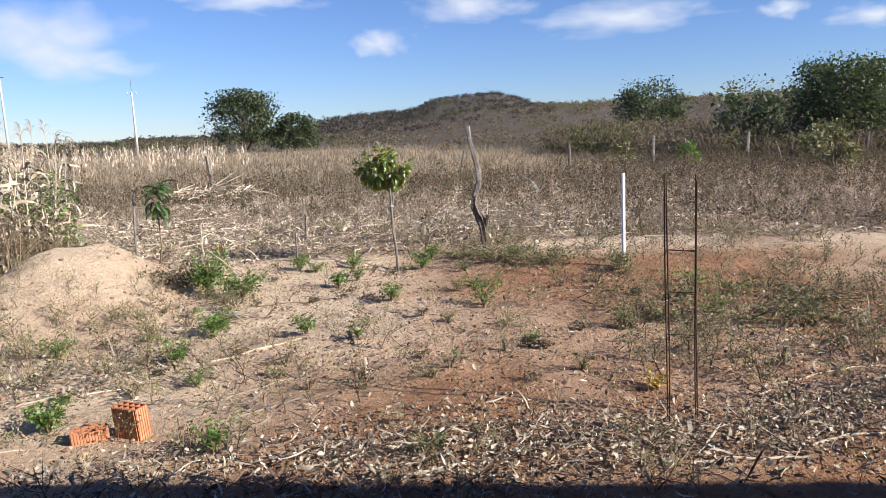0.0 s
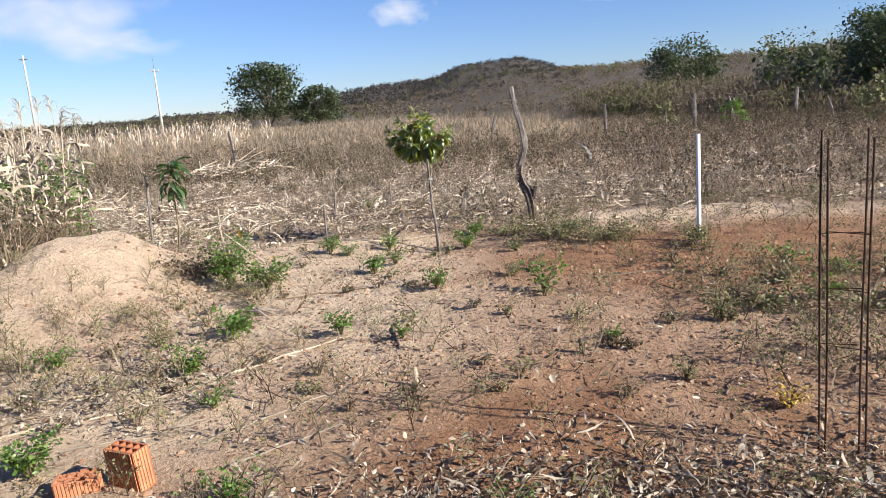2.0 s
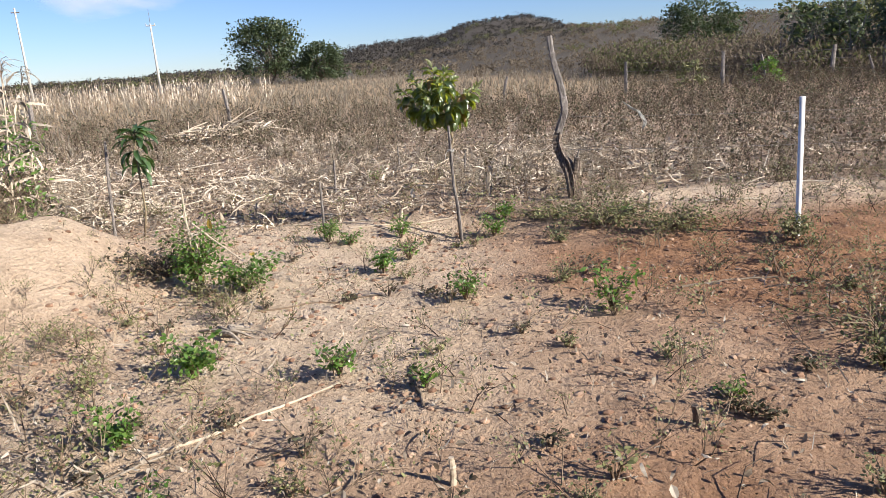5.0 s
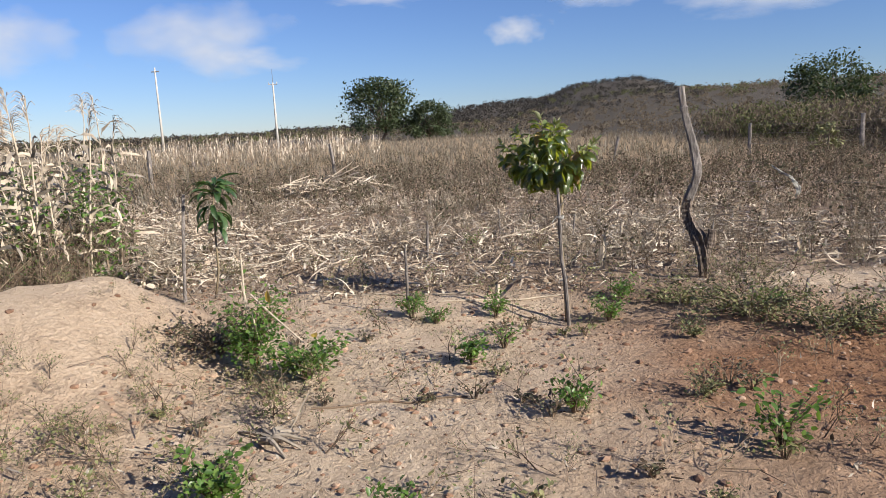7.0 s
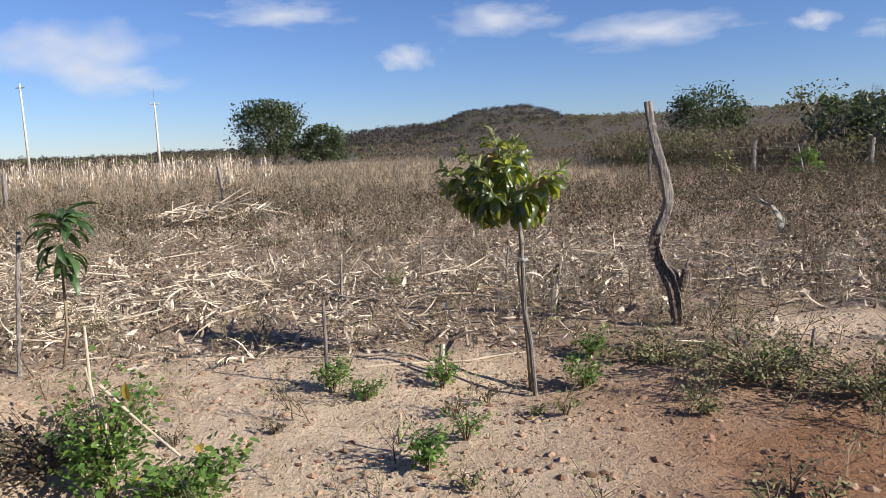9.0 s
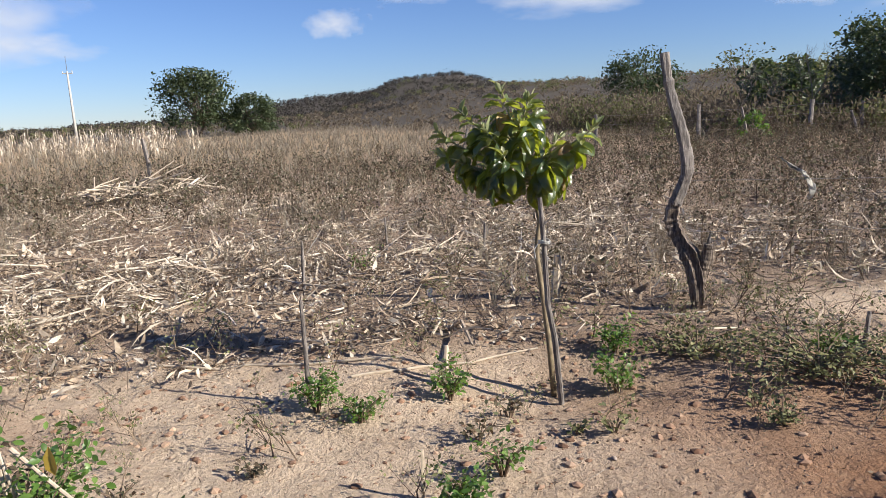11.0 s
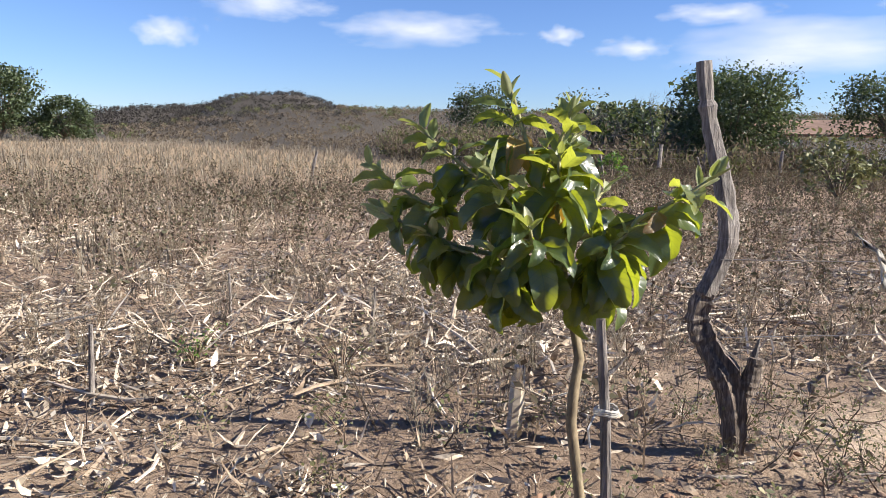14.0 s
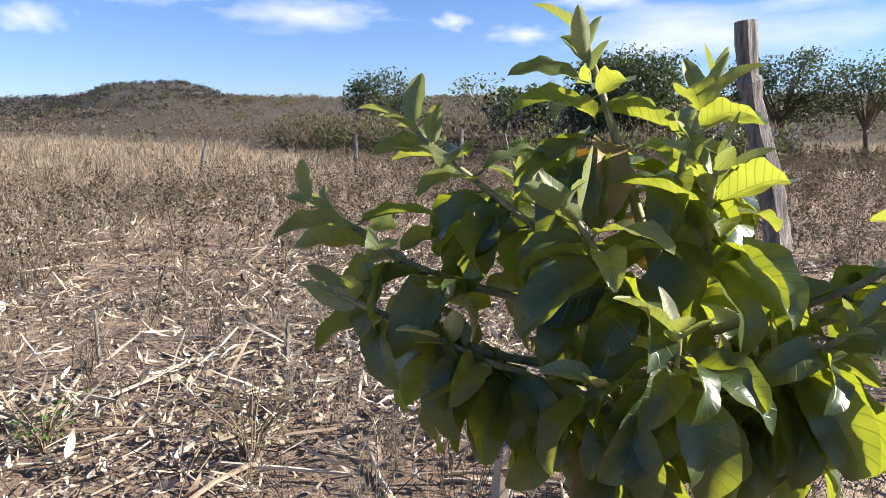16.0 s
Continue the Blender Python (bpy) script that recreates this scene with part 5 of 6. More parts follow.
# ---- weeds, bushes and stubs on the bare strip ----
def weed(x, y, h, n, leaf, material, seed, label, wide=0.5, name="weed", twigs=5, stalky=0.0):
    top = thing(name, x, y, label=label, category="weed" if name == "weed" else "bush", group="weeds on the bare strip" if name == "weed" else "")
    rr = np.random.RandomState(seed)
    for k in range(twigs):
        a, l = k * 2.4 + 0.8 * rr.rand(), 0.45 + 0.55 * rr.rand()
        q = np.array([math.cos(a) * wide * h * l, math.sin(a) * wide * h * l, h * l * (0.65 + 0.35 * rr.rand())])
        if wide > 0.8:
            q[2] = h * (0.3 + 0.7 * rr.rand()) * (1.15 - 0.6 * l)
        st = Soup()
        st.tube([(0, 0, -0.03), q * np.array([0.35, 0.35, 0.55]), q], [0.005, 0.004, 0.0015], 4, seed=k)
        stem = part("stem", st.mesh("stem", TWIG), top)
        fol = []
        for t in (0.45, 0.75, 1.0):
            c = q * np.array([t, t, t ** 0.8])
            fol.append(ovals(max(1, int(n / twigs / 3)), c, (0.09 * h + 0.012, 0.09 * h + 0.012, 0.08 * h), leaf, seed * 13 + k * 5 + int(t * 10), 0.5, droop=0.15))
        v, f = join(*fol)
        v[:, 2] = np.maximum(v[:, 2], 0.01)
        tagged(part("foliage", mesh_np("foliage", v, f, material, True), stem), kind="stuff")
    return top


def sticks():
    """Stubs, upright sticks and stalks that lie about."""
    for x, y, h, r, lean, label in ((-1.9, 9.0, 0.55, 0.012, (0.0, 0.03), "thin upright stick in the soil"), (-2.24, 11.45, 0.42, 0.016, (0.02, 0.0), "broken upright corn stub with a bent top"),
                                    (-1.55, 13.0, 0.35, 0.014, (0.0, 0.0), "upright stick among the straw"), (-0.29, 10.48, 0.34, 0.042, (0.03, 0.0), "pale split stump of a cut stem"),
                                    (-1.2, 9.17, 0.22, 0.02, (0.03, 0.05), "pale broken stub leaning over a weed"), (-0.57, 12.5, 0.3, 0.013, (0.03, 0.0), "short dry stub among the straw"),
                                    (2.35, 4.72, 0.13, 0.03, (0.02, 0.0), "low dark split stump"), (0.46, 5.29, 0.1, 0.022, (-0.02, 0.0), "low dry stump of a cut plant"),
                                    (-0.6, 4.95, 0.12, 0.014, (0, 0), "small pale cut stub"),
                                    (0.0, 12.4, 0.2, 0.02, (0.05, 0.02), "pale bent stub in the straw"), (-1.35, 8.05, 0.2, 0.01, (0.01, 0.02), "thin pale stub by a weed"), (1.2, 9.2, 0.18, 0.014, (0.02, 0), "dry stub under the low bush")):
        t = thing("stub", x, y, label=label, category="stub", group="stubs and sticks")
        gnarl("shaft", [(0, 0, -0.05), (lean[0] * 0.5 + 0.004, lean[1] * 0.5, h * 0.5), (lean[0], lean[1], h)], [r, r * 0.9, r * 0.7], STRAW if "pale" in label else OLDWOOD if r < 0.02 else BARK, t, int(h * 100), 7, 0.22)
    for x0, y0, x1, y1, r, mat, label in ((-1.95, 5.2, -1.2, 5.86, 0.011, STRAW, "long pale dry stalk lying on the soil"), (-2.35, 4.75, -1.8, 5.25, 0.009, GREYLITTER, "broken end of a pale dry stalk"),
                                         (-2.0, 7.05, -1.15, 7.3, 0.010, TWIG, "thin brown stalk lying on the soil"), (-0.25, 3.25, 0.55, 3.62, 0.014, STRAW, "pale stalk lying in the leaf litter"),
                                         (1.55, 3.62, 2.3, 3.95, 0.015, STRAW, "pale stalk lying in the leaf litter"), (1.2, 3.3, 1.75, 3.28, 0.014, STRAW, "pale stalk lying in the leaf litter"),
                                         (-0.85, 4.35, -0.45, 4.7, 0.007, TWIG, "thin dry twig on the red soil"), (1.1, 4.55, 1.22, 4.75, 0.008, TWIG, "short dry twig on soil"), (2.1, 4.35, 3.0, 4.62, 0.009, STRAW, "thin pale stalk on the soil"),
                                         (-2.4, 4.25, -1.75, 4.6, 0.009, GREYLITTER, "pale weathered stalk near the bricks"), (-2.9, 4.4, -2.3, 4.75, 0.012, STRAW, "pale dry stalk in a tangle of straw"), (-3.2, 4.9, -2.5, 5.0, 0.011, STRAW, "pale dry stalk in a tangle of straw"), (-2.7, 5.2, -2.2, 4.95, 0.010, STRAW, "pale dry stalk in a tangle of straw"), (-1.7, 4.3, -1.05, 4.95, 0.009, GREYLITTER, "pale broken stalk on the sand"), (-1.45, 4.05, -0.95, 4.4, 0.010, GREYLITTER, "pale broken stalk on the sand"), (-2.9, 3.6, -2.4, 3.75, 0.010, STRAW, "pale broken stalk near the bricks"), (0.6, 3.75, 1.0, 3.5, 0.012, STRAW, "pale stalk lying in the leaf litter"), (1.9, 3.45, 2.5, 3.55, 0.013, STRAW, "pale stalk lying in the leaf litter"), (-2.9, 9.75, -1.4, 9.5, 0.013, STRAW, "pale dry stalk at the field's edge"), (-1.7, 9.3, -0.6, 9.55, 0.012, STRAW, "pale dry stalk at the field's edge"),
                                         (0.9, 7.05, 1.6, 7.2, 0.012, BARK, "dark dry branch on the soil"), (-0.3, 10.9, 0.3, 10.6, 0.013, STRAW, "pale stalk lying in the straw"), (-0.85, 6.05, -0.75, 5.55, 0.013, BARK, "dark forked root on the soil")):
        a, b = np.array([x0, y0, gz(x0, y0) + r]), np.array([x1, y1, gz(x1, y1) + r])
        t = thing("dry_stalk", x0, y0, label=label, category="stalk", group="stalks lying about")
        o = np.array(t.location)
        pts = curve_pts(a, b, 9, 0.0, int(abs(x0) * 50))
        pts[:, :2] += np.outer(np.sin(np.linspace(0, 3.14, 9)) * (0.05 * math.sin(x0 * 37) + 0.015 * np.cos(np.arange(9) * 1.9)), (-(y1 - y0), x1 - x0))
        pts[:, 2] = ground_z(pts[:, 0], pts[:, 1]) + r * 0.6
        s = Soup()
        s.tube(pts - o, np.linspace(r * 0.7, r * 0.45, 9) * (1 + 0.12 * (np.arange(9) % 2)), 7, lump=0.1, seed=4)
        part("shaft", s.mesh("shaft", mat), t)
    # a knot of grey roots
    t = thing("root_knot", -2.05, 6.62, label="knot of weathered grey roots lying on the sand", category="roots")
    for k in range(7):
        a = k * 0.5 - 0.6
        gnarl("root", [(0.02 * k - 0.06, 0.0, 0.03), (0.1 * math.cos(a) - 0.05, 0.1 * math.sin(a), 0.06 - 0.004 * k), (0.24 * math.cos(a) - 0.06, 0.22 * math.sin(a) - 0.02, 0.012)], [0.016, 0.014, 0.006], GREYLITTER, t, 70 + k, 6)


def build_weeds():
    k = 0
    for x, y, h, n, leaf, mat, label in ((-2.41, 4.02, 0.24, 90, 0.035, GREENLEAF, "bright green leafy weed near the bricks"), (-2.12, 5.3, 0.22, 70, 0.035, GREENLEAF, "bright green leafy weed on the sand"),
                                         (-1.3, 3.63, 0.22, 50, 0.03, GREENLEAF, "upright green weed beside the leaf litter"), (-1.77, 4.75, 0.2, 40, 0.028, GREENLEAF, "small upright green weed"),
                                         (-1.22, 5.95, 0.22, 34, 0.04, GREENLEAF, "green seedling at the end of a stalk"), (-2.04, 6.03, 0.27, 60, 0.05, GREENLEAF, "green broad-leaved weed on the sand"),
                                         (0.7, 5.56, 0.1, 26, 0.035, GREENLEAF, "low round green weed"), (0.38, 6.74, 0.33, 30, 0.05, GREENLEAF, "tall thin weed with pale green leaves"),
                                         (-1.2, 7.85, 0.25, 44, 0.048, GREENLEAF, "green broad-leaved weed on bare soil"), (-1.02, 8.15, 0.2, 24, 0.035, GREENLEAF, "small green weed on bare soil"),
                                         (-1.85, 8.92, 0.24, 90, 0.03, GREENLEAF, "green weed growing round a stick"), (-1.62, 8.78, 0.18, 60, 0.03, GREENLEAF, "spreading green weed at the field's edge"),
                                         (-0.28, 9.02, 0.26, 60, 0.04, GREENLEAF, "green weed beside the young fruit tree"), (-0.16, 9.45, 0.27, 70, 0.035, GREENLEAF, "green weed behind the young fruit tree"),
                                         (-1.17, 9.0, 0.25, 50, 0.038, GREENLEAF, "green weed beside a pale stub"), (-0.55, 7.1, 0.22, 44, 0.04, GREENLEAF, "green weed spreading on bare soil"),
                                         (2.02, 7.92, 0.26, 80, 0.04, OLIVELEAF, "dull green weed at the foot of the pipe"), (1.5, 5.75, 0.24, 60, 0.03, OLIVELEAF, "dull green weed on the red soil"),
                                         (0.15, 7.3, 0.16, 50, 0.028, OLIVELEAF, "grey-green weed on bare soil"), (0.02, 6.2, 0.1, 24, 0.022, OLIVELEAF, "small dull weed on bare soil"),
                                         (-3.15, 5.5, 0.2, 70, 0.03, GREENLEAF, "green weed at the foot of the sand heap"), (-3.3, 4.5, 0.25, 80, 0.035, GREENLEAF, "bright green weed in dry straw"),
                                         (2.9, 3.95, 0.3, 90, 0.035, OLIVELEAF, "dull green weed in the dark leaf litter"), (3.3, 4.3, 0.34, 90, 0.03, OLIVELEAF, "dull green weed in the dark leaf litter"),
                                         (-0.13, 3.5, 0.17, 40, 0.02, GREENLEAF, "small pale green weed in the leaf litter"), (0.25, 8.35, 0.14, 40, 0.03, OLIVELEAF, "dull green weed on the soil"),
                                         (-0.95, 4.6, 0.14, 24, 0.02, TWIG, "dry brown seedling on red soil"), (-0.1, 4.75, 0.13, 24, 0.02, OLIVELEAF, "small dull seedling on soil"), (-0.75, 5.75, 0.13, 16, 0.045, GREENLEAF, "small seedling with broad leaves"),
                                         (0.95, 4.75, 0.16, 30, 0.025, OLIVELEAF, "small dull weed on red soil"), (1.35, 4.35, 0.14, 30, 0.03, YELLOWLEAF, "small yellowing weed beside the steel cage"), (0.9, 9.0, 0.2, 30, 0.05, GREENLEAF, "green seedling before the low bush"),
                                         (-1.75, 11.9, 0.3, 40, 0.025, GREENLEAF, "thin pale green weed in the straw"), (-0.95, 11.4, 0.5, 24, 0.03, OLIVELEAF, "tall thin weed in the straw")):
        k += 1
        weed(x, y, h, int(n * 6.0), leaf * 0.44, mat, 200 + k, label, 0.48 if h > 0.2 else 0.65, twigs=12)
    for q, (x, y) in enumerate(((2.25, 6.55), (2.9, 6.85), (1.95, 5.95), (2.6, 7.25), (3.3, 6.4), (2.4, 6.1), (3.0, 5.6))):
        weed(x, y, 0.2 + 0.02 * (q % 4), 200, 0.02, GREENLEAF if q % 2 else OLIVELEAF, 450 + q, "spreading green weed on dark leaf litter" if q % 2 else "dull green weed on dark leaf litter", 0.9, twigs=11)
    dry = np.random.RandomState(88)
    for q in range(60):
        x, y = -3.0 + 5.2 * dry.rand(), 4.4 + 4.4 * dry.rand()
        weed(x, y, 0.08 + 0.12 * dry.rand(), 60, 0.016, WEEDLEAF if q % 3 else OLIVELEAF, 400 + q, "small withered brown weed on bare soil" if q % 3 else "small dull green weed on bare soil", 0.7, twigs=6)
    # bean bush on dead stalks
    b = weed(-2.6, 7.6, 0.58, 1500, 0.019, GREENLEAF, 301, "green climbing bush leaning on dead corn stalks", 0.34, "bush", 30)
    for p in ([(0.0, 0, -0.05), (-0.02, 0.0, 0.35), (-0.03, 0.02, 0.78)], [(0.06, -0.03, -0.05), (0.02, 0, 0.3), (-0.04, 0.01, 0.6)], [(0.02, 0.0, 0.52), (0.2, -0.08, 0.4), (0.42, -0.15, 0.25)], [(0.1, -0.1, -0.05), (0.08, -0.06, 0.2), (0.02, 0, 0.42)]):
        gnarl("dead_stalk", p, [0.0065, 0.006, 0.005], STRAW, b, len(p[0]), 7, 0.1)
    for q in range(6):
        v, f = ovals(1, (0.1, -0.1, 0.3), (0.25, 0.15, 0.15), 0.055, 5 + q)
        part("yellow_leaf", mesh_np("yellow_leaf", v, f, YELLOWLEAF), b, "yellowed leaf")
    weed(-2.2, 7.5, 0.34, 800, 0.022, GREENLEAF, 302, "green broad-leaved bush spreading over the soil", 0.8, "bush", 20)
    weed(-2.95, 7.75, 0.36, 900, 0.02, WEEDLEAF, 303, "withered brown bush on the flank of the sand heap", 1.3, "bush", 34)
    # low grey-green bush before the post
    weed(0.72, 8.85, 0.32, 1500, 0.016, OLIVELEAF, 304, "low dense grey-green bush before the crooked post", 1.5, "bush", 44)
    weed(1.22, 8.5, 0.3, 1500, 0.016, OLIVELEAF, 305, "low dense grey-green bush on the red soil", 1.7, "bush", 44)
    weed(0.3, 9.35, 0.2, 700, 0.018, OLIVELEAF, 306, "low grey-green bush at the field's edge", 1.8, "bush", 26)
    weed(2.6, 5.9, 0.26, 750, 0.016, OLIVELEAF, 307, "sprawling dull green bush on dark litter", 2.4, "bush", 40)
    weed(3.4, 6.3, 0.3, 750, 0.016, OLIVELEAF, 308, "sprawling dull green bush on dark litter", 2.2, "bush", 40)
    weed(1.75, 6.2, 0.22, 520, 0.016, OLIVELEAF, 309, "sprawling dull green bush on red soil", 2.2, "bush", 30)
    # sprawling small weeds on the heap, the soil and the side
    tp = [weed_template(s + 70, 0.5, 40, 0.85) for s in range(6)]
    def dens(x, y):
        heap = 1.5 * np.exp(-(((x + 3.9) / 1.5) ** 2 + ((y - 6.3) / 0.9) ** 2)) + 0.3 * np.exp(-(((x + 4.1) / 1.3) ** 2 + ((y - 7.5) / 0.8) ** 2)) + 1.2 * np.exp(-(((x + 3.5) / 1.3) ** 2 + ((y - 5.2) / 0.5) ** 2)) + 0.6 * np.exp(-(((x + 2.9) / 0.7) ** 2 + ((y - 6.9) / 0.8) ** 2))
        side = step(0.9, 2.4, x - 0.1 * (y - 5)) * step(4.2, 5.0, y) * step(7.6, 6.6, y)
        foot = step(9.0, 9.6, y) * step(10.8, 10, y) * step(0, 1, x) * 0.8 * (1 - np.exp(-(np.abs((x - 2.4) / 1.5) ** 3 + ((y - 9.9) / 0.45) ** 2)))
        front = step(5.6, 5.0, y) * 0.1 + 0.22 * step(0.2, 0.9, x) * step(6.0, 6.6, y) * step(9, 8.2, y)
        return (heap + side + foot + front) * (0.6 + 0.6 * wobble(x, y, 0.7, 91)) + 0.1
    x, y, rr = spread(4200, -5.8, 5.2, 2.8, 10.8, dens, 17)
    pos, yaw, size = np.stack([x, y, ground_z(x, y)], 1), rr.rand(len(x)) * 6.28, (0.35 + 0.55 * rr.rand(len(x))) * (0.45 + 0.55 * off_heap(x, y))
    tx, ty = rr.randn(len(x)) * 0.4, rr.randn(len(x)) * 0.4
    stuff("low_weed_stems", scatter([t[0] for t in tp], pos, yaw, size, tx, ty, 9), TWIG, "sprawling brown stems of small weeds", "weeds")
    stuff("low_weed_leaves", scatter([t[1] for t in tp], pos, yaw, size, tx, ty, 9), OLIVELEAF, "tiny dull green leaves of sprawling weeds", "weeds")
    rr = np.random.RandomState(77)
    for k, (x, y, s) in enumerate(((-1.62, 6.9, 0.045), (-2.55, 6.55, 0.05), (-0.35, 3.3, 0.06), (1.1, 3.32, 0.06), (2.75, 5.1, 0.05), (3.05, 5.2, 0.06), (-0.55, 8.2, 0.03), (0.3, 3.2, 0.05), (1.6, 8.9, 0.035), (0.75, 10.3, 0.03), (-1.9, 8.1, 0.03))):
        v, f = CLODS[k % 6]
        r = tagged(new("stone", mesh_np("stone", v * s * np.array([1.4, 1.1, 0.9]), f, STONE, True)), "small rounded pale stone on the soil", "stone", "stones on the soil")
        r.location, r.rotation_euler = (x, y, gz(x, y) + 0.2 * s), (0, 0, rr.rand() * 6)


# ---- far things: trees, posts, poles, houses ----
def tree(x, y, h, w, seed, label, leaf, clumps, trunk_h, material=None, name="tree", n_leaf=46, sink=0.0):
    top = thing(name, x, y, gz(x, y) - sink, label=label, category="tree" if name == "tree" else "bush")
    rr = np.random.RandomState(seed)
    wood, fol = Soup(), []
    mid = np.array([0.06 * w * rr.randn(), 0.06 * w * rr.randn(), trunk_h])
    tr = 0.02 * h + 0.02
    wood.tube([(0, 0, -0.2), mid * 0.5 + rr.randn(3) * 0.03, mid], [tr * 1.25, tr, tr * 0.8], 8, lump=0.1, seed=seed)
    part("trunk", wood.mesh("trunk", BARK, True), top)
    limbs = Soup()
    ends = []
    for k in range(clumps):
        a, e = k * 2.4 + rr.rand(), rr.rand()
        rad = 0.5 * w * (0.35 + 0.6 * rr.rand() ** 0.6)
        z = trunk_h + (h - trunk_h) * (0.08 + 0.82 * e)
        rad *= math.sqrt(max(0.1, 1 - ((z - trunk_h) / (h - trunk_h) * 1.15 - 0.3) ** 2 * 1.1))
        p = np.array([math.cos(a) * rad, math.sin(a) * rad, z])
        ends.append(p)
        if k % 2 == 0:
            limbs.tube([mid * (0.7 + 0.3 * rr.rand()), (mid + p) / 2 + np.array([0, 0, 0.08 * h]), p], [tr * 0.5, tr * 0.3, tr * 0.08], 5, cap=False, seed=k)
    part("limb_work", limbs.mesh("limb_work", BARK, True), top)
    for k, p in enumerate(ends):
        sp = 0.085 * (w + h) / 2 * (0.7 + 0.7 * rr.rand())
        fol.append(ovals(n_leaf, p, (sp, sp, sp * 0.75), leaf, seed * 77 + k, 0.7, droop=0.2))
    v, f = join(*fol)
    v[:, 2] = np.maximum(v[:, 2], 0.05)
    part("crown", mesh_np("crown", v, f, material or TREELEAF), top)


def bare_tree(x, y, h, seed, label):
    top = thing("bare_tree", x, y, label=label, category="tree")
    rr = np.random.RandomState(seed)
    s = Soup()
    def grow(p, d, l, r, depth):
        q = p + d * l
        s.tube([p, (p + q) / 2 + rr.randn(3) * 0.05 * l, q], [r, r * 0.8, r * 0.6], 4, cap=False, seed=depth)
        if depth:
            for _ in range(3):
                e = d + rr.randn(3) * 0.55 + np.array([0, 0, 0.1])
                grow(q, e / np.linalg.norm(e), l * (0.6 + 0.25 * rr.rand()), r * 0.55, depth - 1)
    grow(np.array([0, 0, -0.1]), np.array([0.05, 0, 1.0]), h * 0.3, 0.014 * h, 5)
    tagged(part("branching", s.mesh("branching", OLDWOOD), top), kind="stuff")


def build_far():
    tree(-29, 107, 9.2, 10, 1, "large round-crowned dark tree at the field's far edge", 0.24, 100, 1.6, n_leaf=80)
    tree(-21.3, 106, 5.6, 6.8, 2, "low dense dark green tree at the field's far edge", 0.22, 70, 0.5, n_leaf=70)
    tree(19.4, 65, 6.2, 6.4, 3, "dense dark round tree above the scrub", 0.15, 90, 0.4, n_leaf=90, sink=0.3)
    tree(18.5, 32.5, 4.5, 4.7, 4, "broad dark green tree behind the fence", 0.085, 110, 0.7, n_leaf=120)
    tree(25.4, 31, 4.7, 4.4, 5, "leafy dark green tree near the white house", 0.08, 70, 1.5, n_leaf=110)
    tree(27.5, 28.2, 4.2, 4.4, 6, "leafy green tree with loose sprays beside the house", 0.08, 56, 1.6, n_leaf=90)
    tree(27.0, 23.5, 4.6, 4.6, 7, "leafy green tree with loose sprays beside a sandy path", 0.08, 56, 1.6, n_leaf=90)
    tree(22.5, 39, 4.8, 5.0, 8, "dark green tree behind other trees", 0.2, 50, 0.8)
    tree(16.5, 38, 3.4, 3.6, 9, "dark green tree in the thicket", 0.16, 40, 0.6)
    tree(26.5, 62, 5.6, 5.0, 10, "thin feathery tree standing above the scrub", 0.16, 26, 2.2, BRUSHGREEN, n_leaf=20)
    tree(33, 62, 4.4, 9.5, 11, "spreading bright green tree in the thicket", 0.25, 50, 0.6, BRUSHGREEN)
    tree(11.0, 19.8, 1.7, 1.7, 12, "young broad-leaved bush with glossy leaves at the fence", 0.085, 26, 0.3, OLIVELEAF, "bush", 26)
    tree(9.2, 26.0, 1.1, 0.9, 13, "small yellow-green bush at the fence", 0.07, 16, 0.2, GREENLEAF, "bush", 18)
    tree(7.0, 27.0, 1.2, 0.9, 14, "thin green bush at the fence", 0.07, 16, 0.3, OLIVELEAF, "bush", 18)
    bare_tree(16.2, 35.0, 4.2, 3, "leafless grey tree with fine branches")
    bare_tree(14.0, 37.0, 3.4, 4, "leafless grey tree in the thicket")
    bare_tree(12.5, 52.0, 4.6, 5, "leafless grey tree above the scrub")
    for x, y, h, r, lean in ((8.68, 28.8, 1.35, 0.075, 0.0), (9.75, 27.5, 1.15, 0.045, -0.25), (12.4, 28.6, 1.3, 0.075, 0.05), (14.2, 28.6, 1.2, 0.06, 0.02), (5.4, 29.5, 1.2, 0.06, 0.0), (16.9, 28.0, 1.2, 0.06, 0.04), (13.2, 27.2, 0.9, 0.04, -0.3),
                             (-14.4, 24.8, 1.25, 0.08, 0.05), (-8.8, 27.2, 1.2, 0.06, -0.12), (0.85, 30.0, 0.95, 0.05, 0.2), (-24, 26, 1.2, 0.06, 0.0)):
        t = thing("fence_post", x, y, label="weathered grey wooden fence post" + (", leaning" if abs(lean) > 0.1 else ""), category="post", group="far fence posts")
        gnarl("shaft", [(0, 0, -0.1), (lean * 0.4, 0.01, h * 0.5), (lean, 0, h)], [r, r * 0.92, r * 0.85], OLDWOOD, t, int(h * 90), 8)
    for z in (0.5, 0.85, 1.15):
        w = Soup()
        for a, b in (((5.4, 29.5), (8.68, 28.8)), ((8.68, 28.8), (12.4, 28.6)), ((12.4, 28.6), (16.9, 28.0))):
            w.tube([(a[0], a[1] - 0.08, gz(*a) + z), ((a[0] + b[0]) / 2, (a[1] + b[1]) / 2 - 0.08, (gz(*a) + gz(*b)) / 2 + z - 0.05), (b[0], b[1] - 0.08, gz(*b) + z)], 0.004, 4)
        tagged(new("fence_wire", w.mesh("fence_wire", WIRE)), "taut wire on the far fence posts", "wire", "far fence wires")
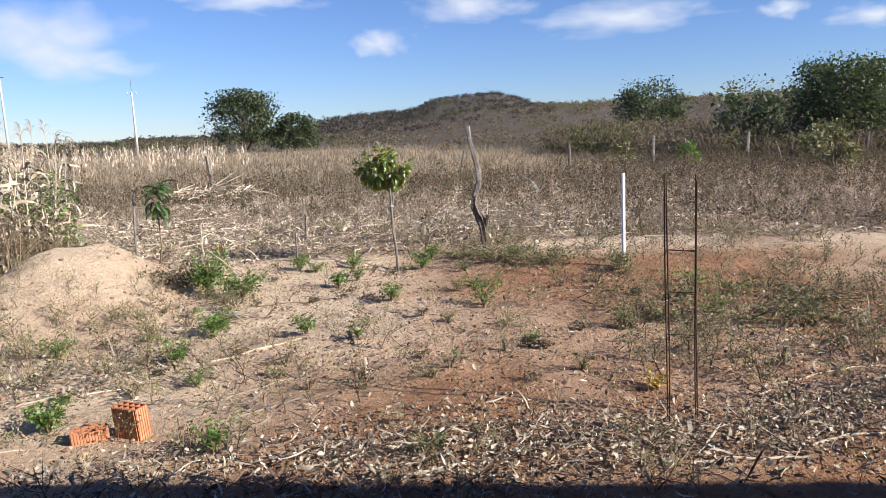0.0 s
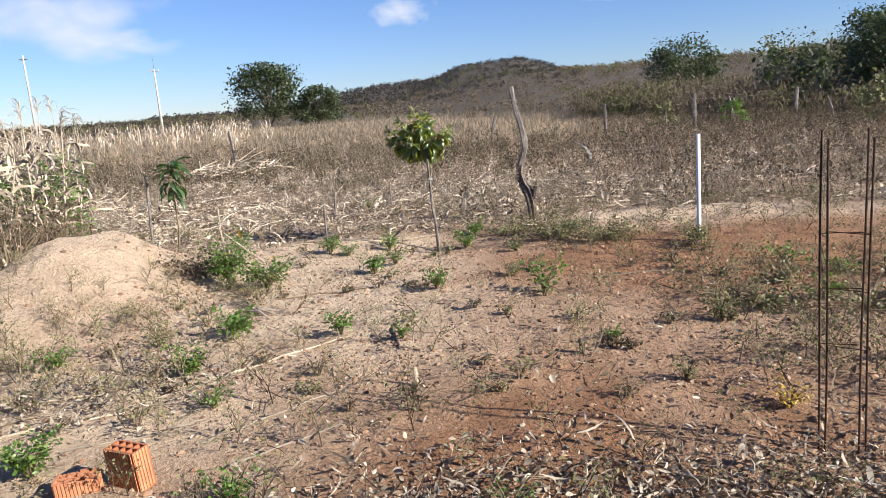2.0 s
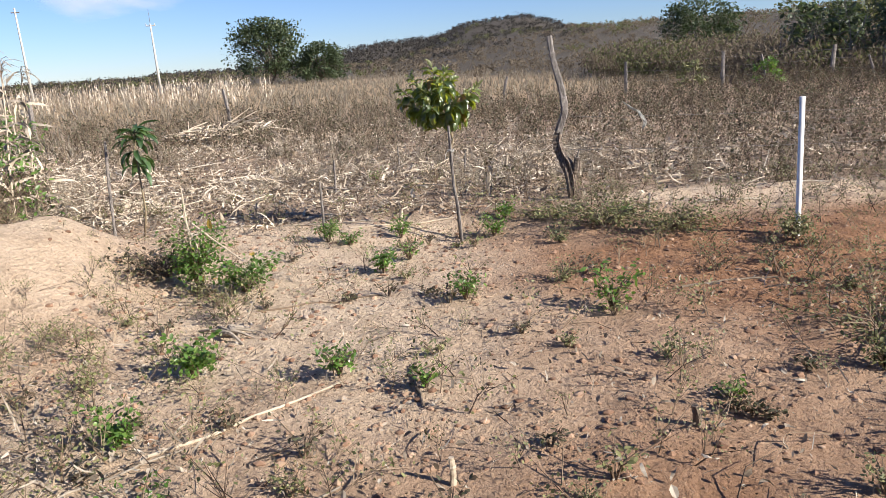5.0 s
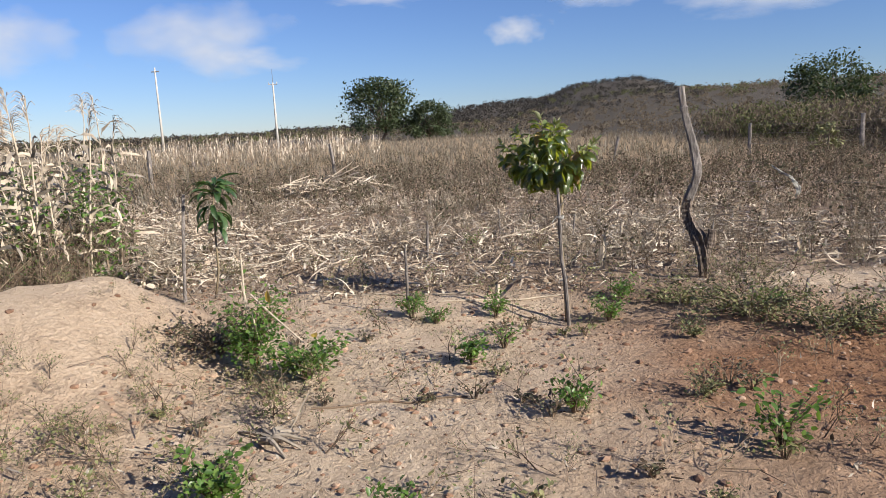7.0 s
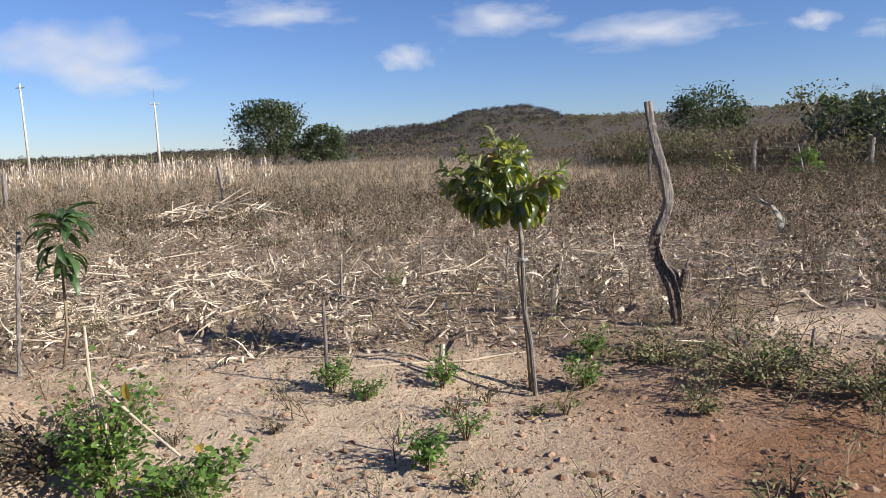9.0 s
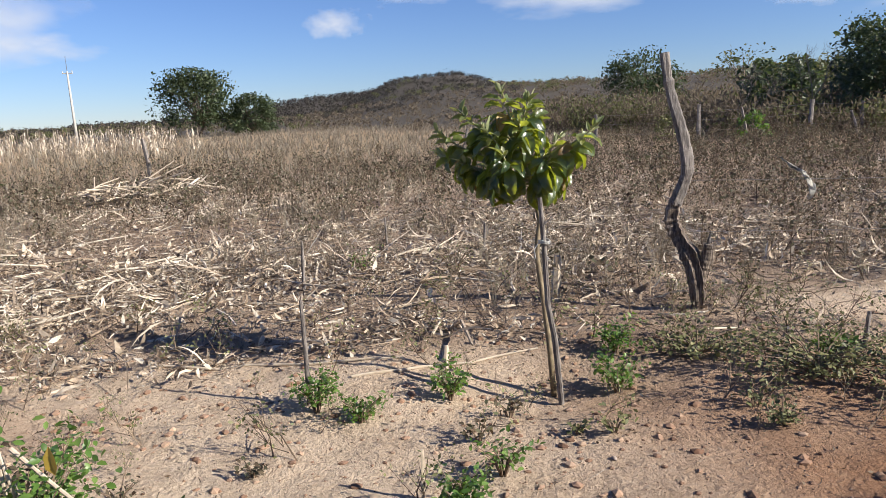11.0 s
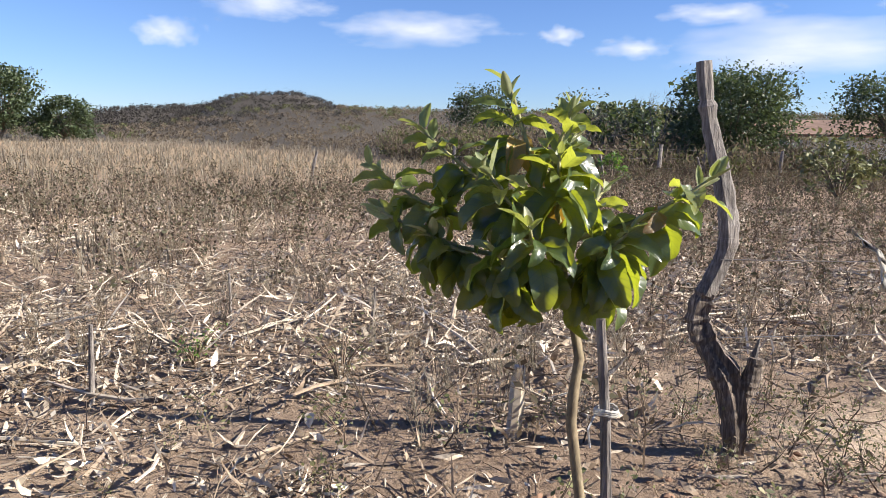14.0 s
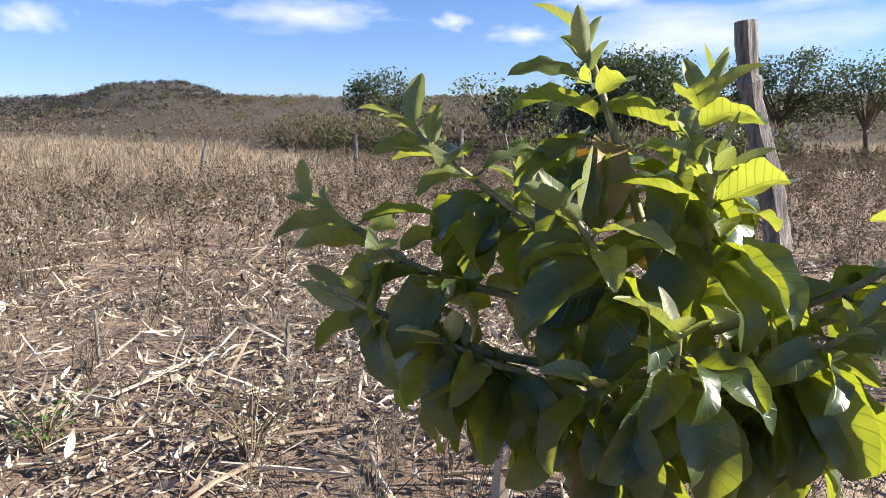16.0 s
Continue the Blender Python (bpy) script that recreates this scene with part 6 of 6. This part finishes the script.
    for x, y, h, arm in ((-36.0, 85.0, 7.9, True), (-51.0, 84.5, 10.6, False)):
        t = thing("utility_pole", x, y, label="tall pale concrete utility pole in the field", category="pole", group="utility poles")
        s = Soup()
        s.tube([(0, 0, -0.3), (0, 0, h / 2), (0, 0, h)], [0.17, 0.13, 0.09], 10, seed=1)
        part("pole", s.mesh("pole", CONCRETE, True), t)
        s = Soup()
        if arm:
            s.tube([(-0.55, 0, h - 0.15), (0.55, 0, h - 0.15)], 0.05, 6)
            for q in (-0.5, 0.0, 0.5):
                s.tube([(q, 0, h - 0.12), (q, 0, h + 0.12)], [0.05, 0.035], 6)
            part("crossarm", s.mesh("crossarm", CONCRETE), t, "short crossarm with insulators")
            s = Soup()
            s.tube([(0, 0, h), (0, 0, h + 1.6)], [0.03, 0.02], 5)
            part("mast", s.mesh("mast", WIRE), t, "thin mast on top")
        else:
            s.tube([(-0.5, 0, h - 0.5), (0.5, 0, h - 0.5)], 0.06, 6)
            part("crossarm", s.mesh("crossarm", BARK), t)
    # heap of fallen corn
    rr = np.random.RandomState(61)
    t = thing("straw_heap", -6.6, 19.5, label="heap of fallen pale corn stalks", category="straw")
    for k in range(60):
        s = Soup()
        a, l = rr.rand() * 3.14, 0.6 + 1.0 * rr.rand()
        c = np.array([0.7 * rr.randn(), 0.35 * rr.randn(), 0.08 + 0.28 * rr.rand()])
        d = np.array([math.cos(a), math.sin(a), 0.25 * rr.randn()]) * l / 2
        s.tube([c - d, c + np.array([0, 0, 0.05]), c + d], [0.016, 0.015, 0.01], 5, cap=False, seed=k)
        part("stalk", s.mesh("stalk", STRAW), t)
    s = Soup()
    for k in range(120):
        v, f = blade(0.5, 0.05, 0.5 * rr.randn(), 4, rr.randn(), 500 + k)
        s.add(*scatter([(v, f)], [(0.8 * rr.randn(), 0.4 * rr.randn(), 0.05 + 0.3 * rr.rand())], np.array([rr.rand() * 6.28]), 1.0))
    tagged(part("leaf_straw", s.mesh("leaf_straw", STRAW), t), kind="stuff")


def box_np(x0, x1, y0, y1, z0, z1):
    v = [(x, y, z) for z in (z0, z1) for x, y in ((x0, y0), (x1, y0), (x1, y1), (x0, y1))]
    f = [(0, 2, 1), (0, 3, 2), (4, 5, 6), (4, 6, 7), (0, 1, 5), (0, 5, 4), (1, 2, 6), (1, 6, 5), (2, 3, 7), (2, 7, 6), (3, 0, 4), (3, 4, 7)]
    return np.array(v, float), np.array(f)


def build_houses():
    t = thing("house", 29.5, 39.0, label="low whitewashed house half hidden by trees", category="house")
    t.rotation_euler, t.scale = (0, 0, radians(-25)), (1, 1, 0.7)
    part("wall", mesh_np("wall", *box_np(-4, 4, -2.5, 2.5, -0.3, 2.3), PLASTER), t)
    v = [(-4.4, -3, 2.65), (4.4, -3, 2.65), (4.4, 0, 3.8), (-4.4, 0, 3.8), (4.4, 3, 2.65), (-4.4, 3, 2.65), (-4.4, -3, 2.75), (4.4, -3, 2.75), (4.4, 0, 3.9), (-4.4, 0, 3.9), (4.4, 3, 2.75), (-4.4, 3, 2.75)]
    f = [(6, 7, 8), (6, 8, 9), (9, 8, 10), (9, 10, 11), (0, 2, 1), (0, 3, 2), (3, 4, 2), (3, 5, 4), (0, 1, 7), (0, 7, 6), (5, 11, 10), (5, 10, 4), (0, 6, 9), (0, 9, 3), (3, 9, 11), (3, 11, 5), (1, 2, 8), (1, 8, 7), (2, 4, 10), (2, 10, 8)]
    part("roof", mesh_np("roof", v, f, TILE), t)
    # unseen house front added behind the walk: its porch roof shades the first steps
    h = thing("porch", 0, -1.5, 0, "unseen whitewashed house front, added so that its porch roof shades the first steps", "porch")
    h.rotation_euler = (0, 0, radians(-4))
    part("wall", mesh_np("wall", *box_np(-8, 9, -1.2, -1.0, -0.2, 2.9), PLASTER), h)
    # front edge set by where its shadow should end on the soil
    part("roof", mesh_np("roof", *box_np(-8, 9, -1.3, 2.95, 2.72, 2.85), TILE), h)
    for x in (-6, 8):
        part("pillar", mesh_np("pillar", *box_np(x - 0.1, x + 0.1, 2.6, 2.8, -0.2, 2.72), PLASTER), h)


build_far()
build_houses()
build_corn()
build_post()
build_sapling()
build_lance_sapling()
build_pipe()
build_cage()
hollow_brick("brick", -1.845, 3.90, -24, 0.19, 0.0, "upright hollow red clay brick with eight cells")
hollow_brick("brick", -2.08, 3.86, 12, 0.085, 0.25, "broken half of a hollow red clay brick")
build_weeds()
sticks()
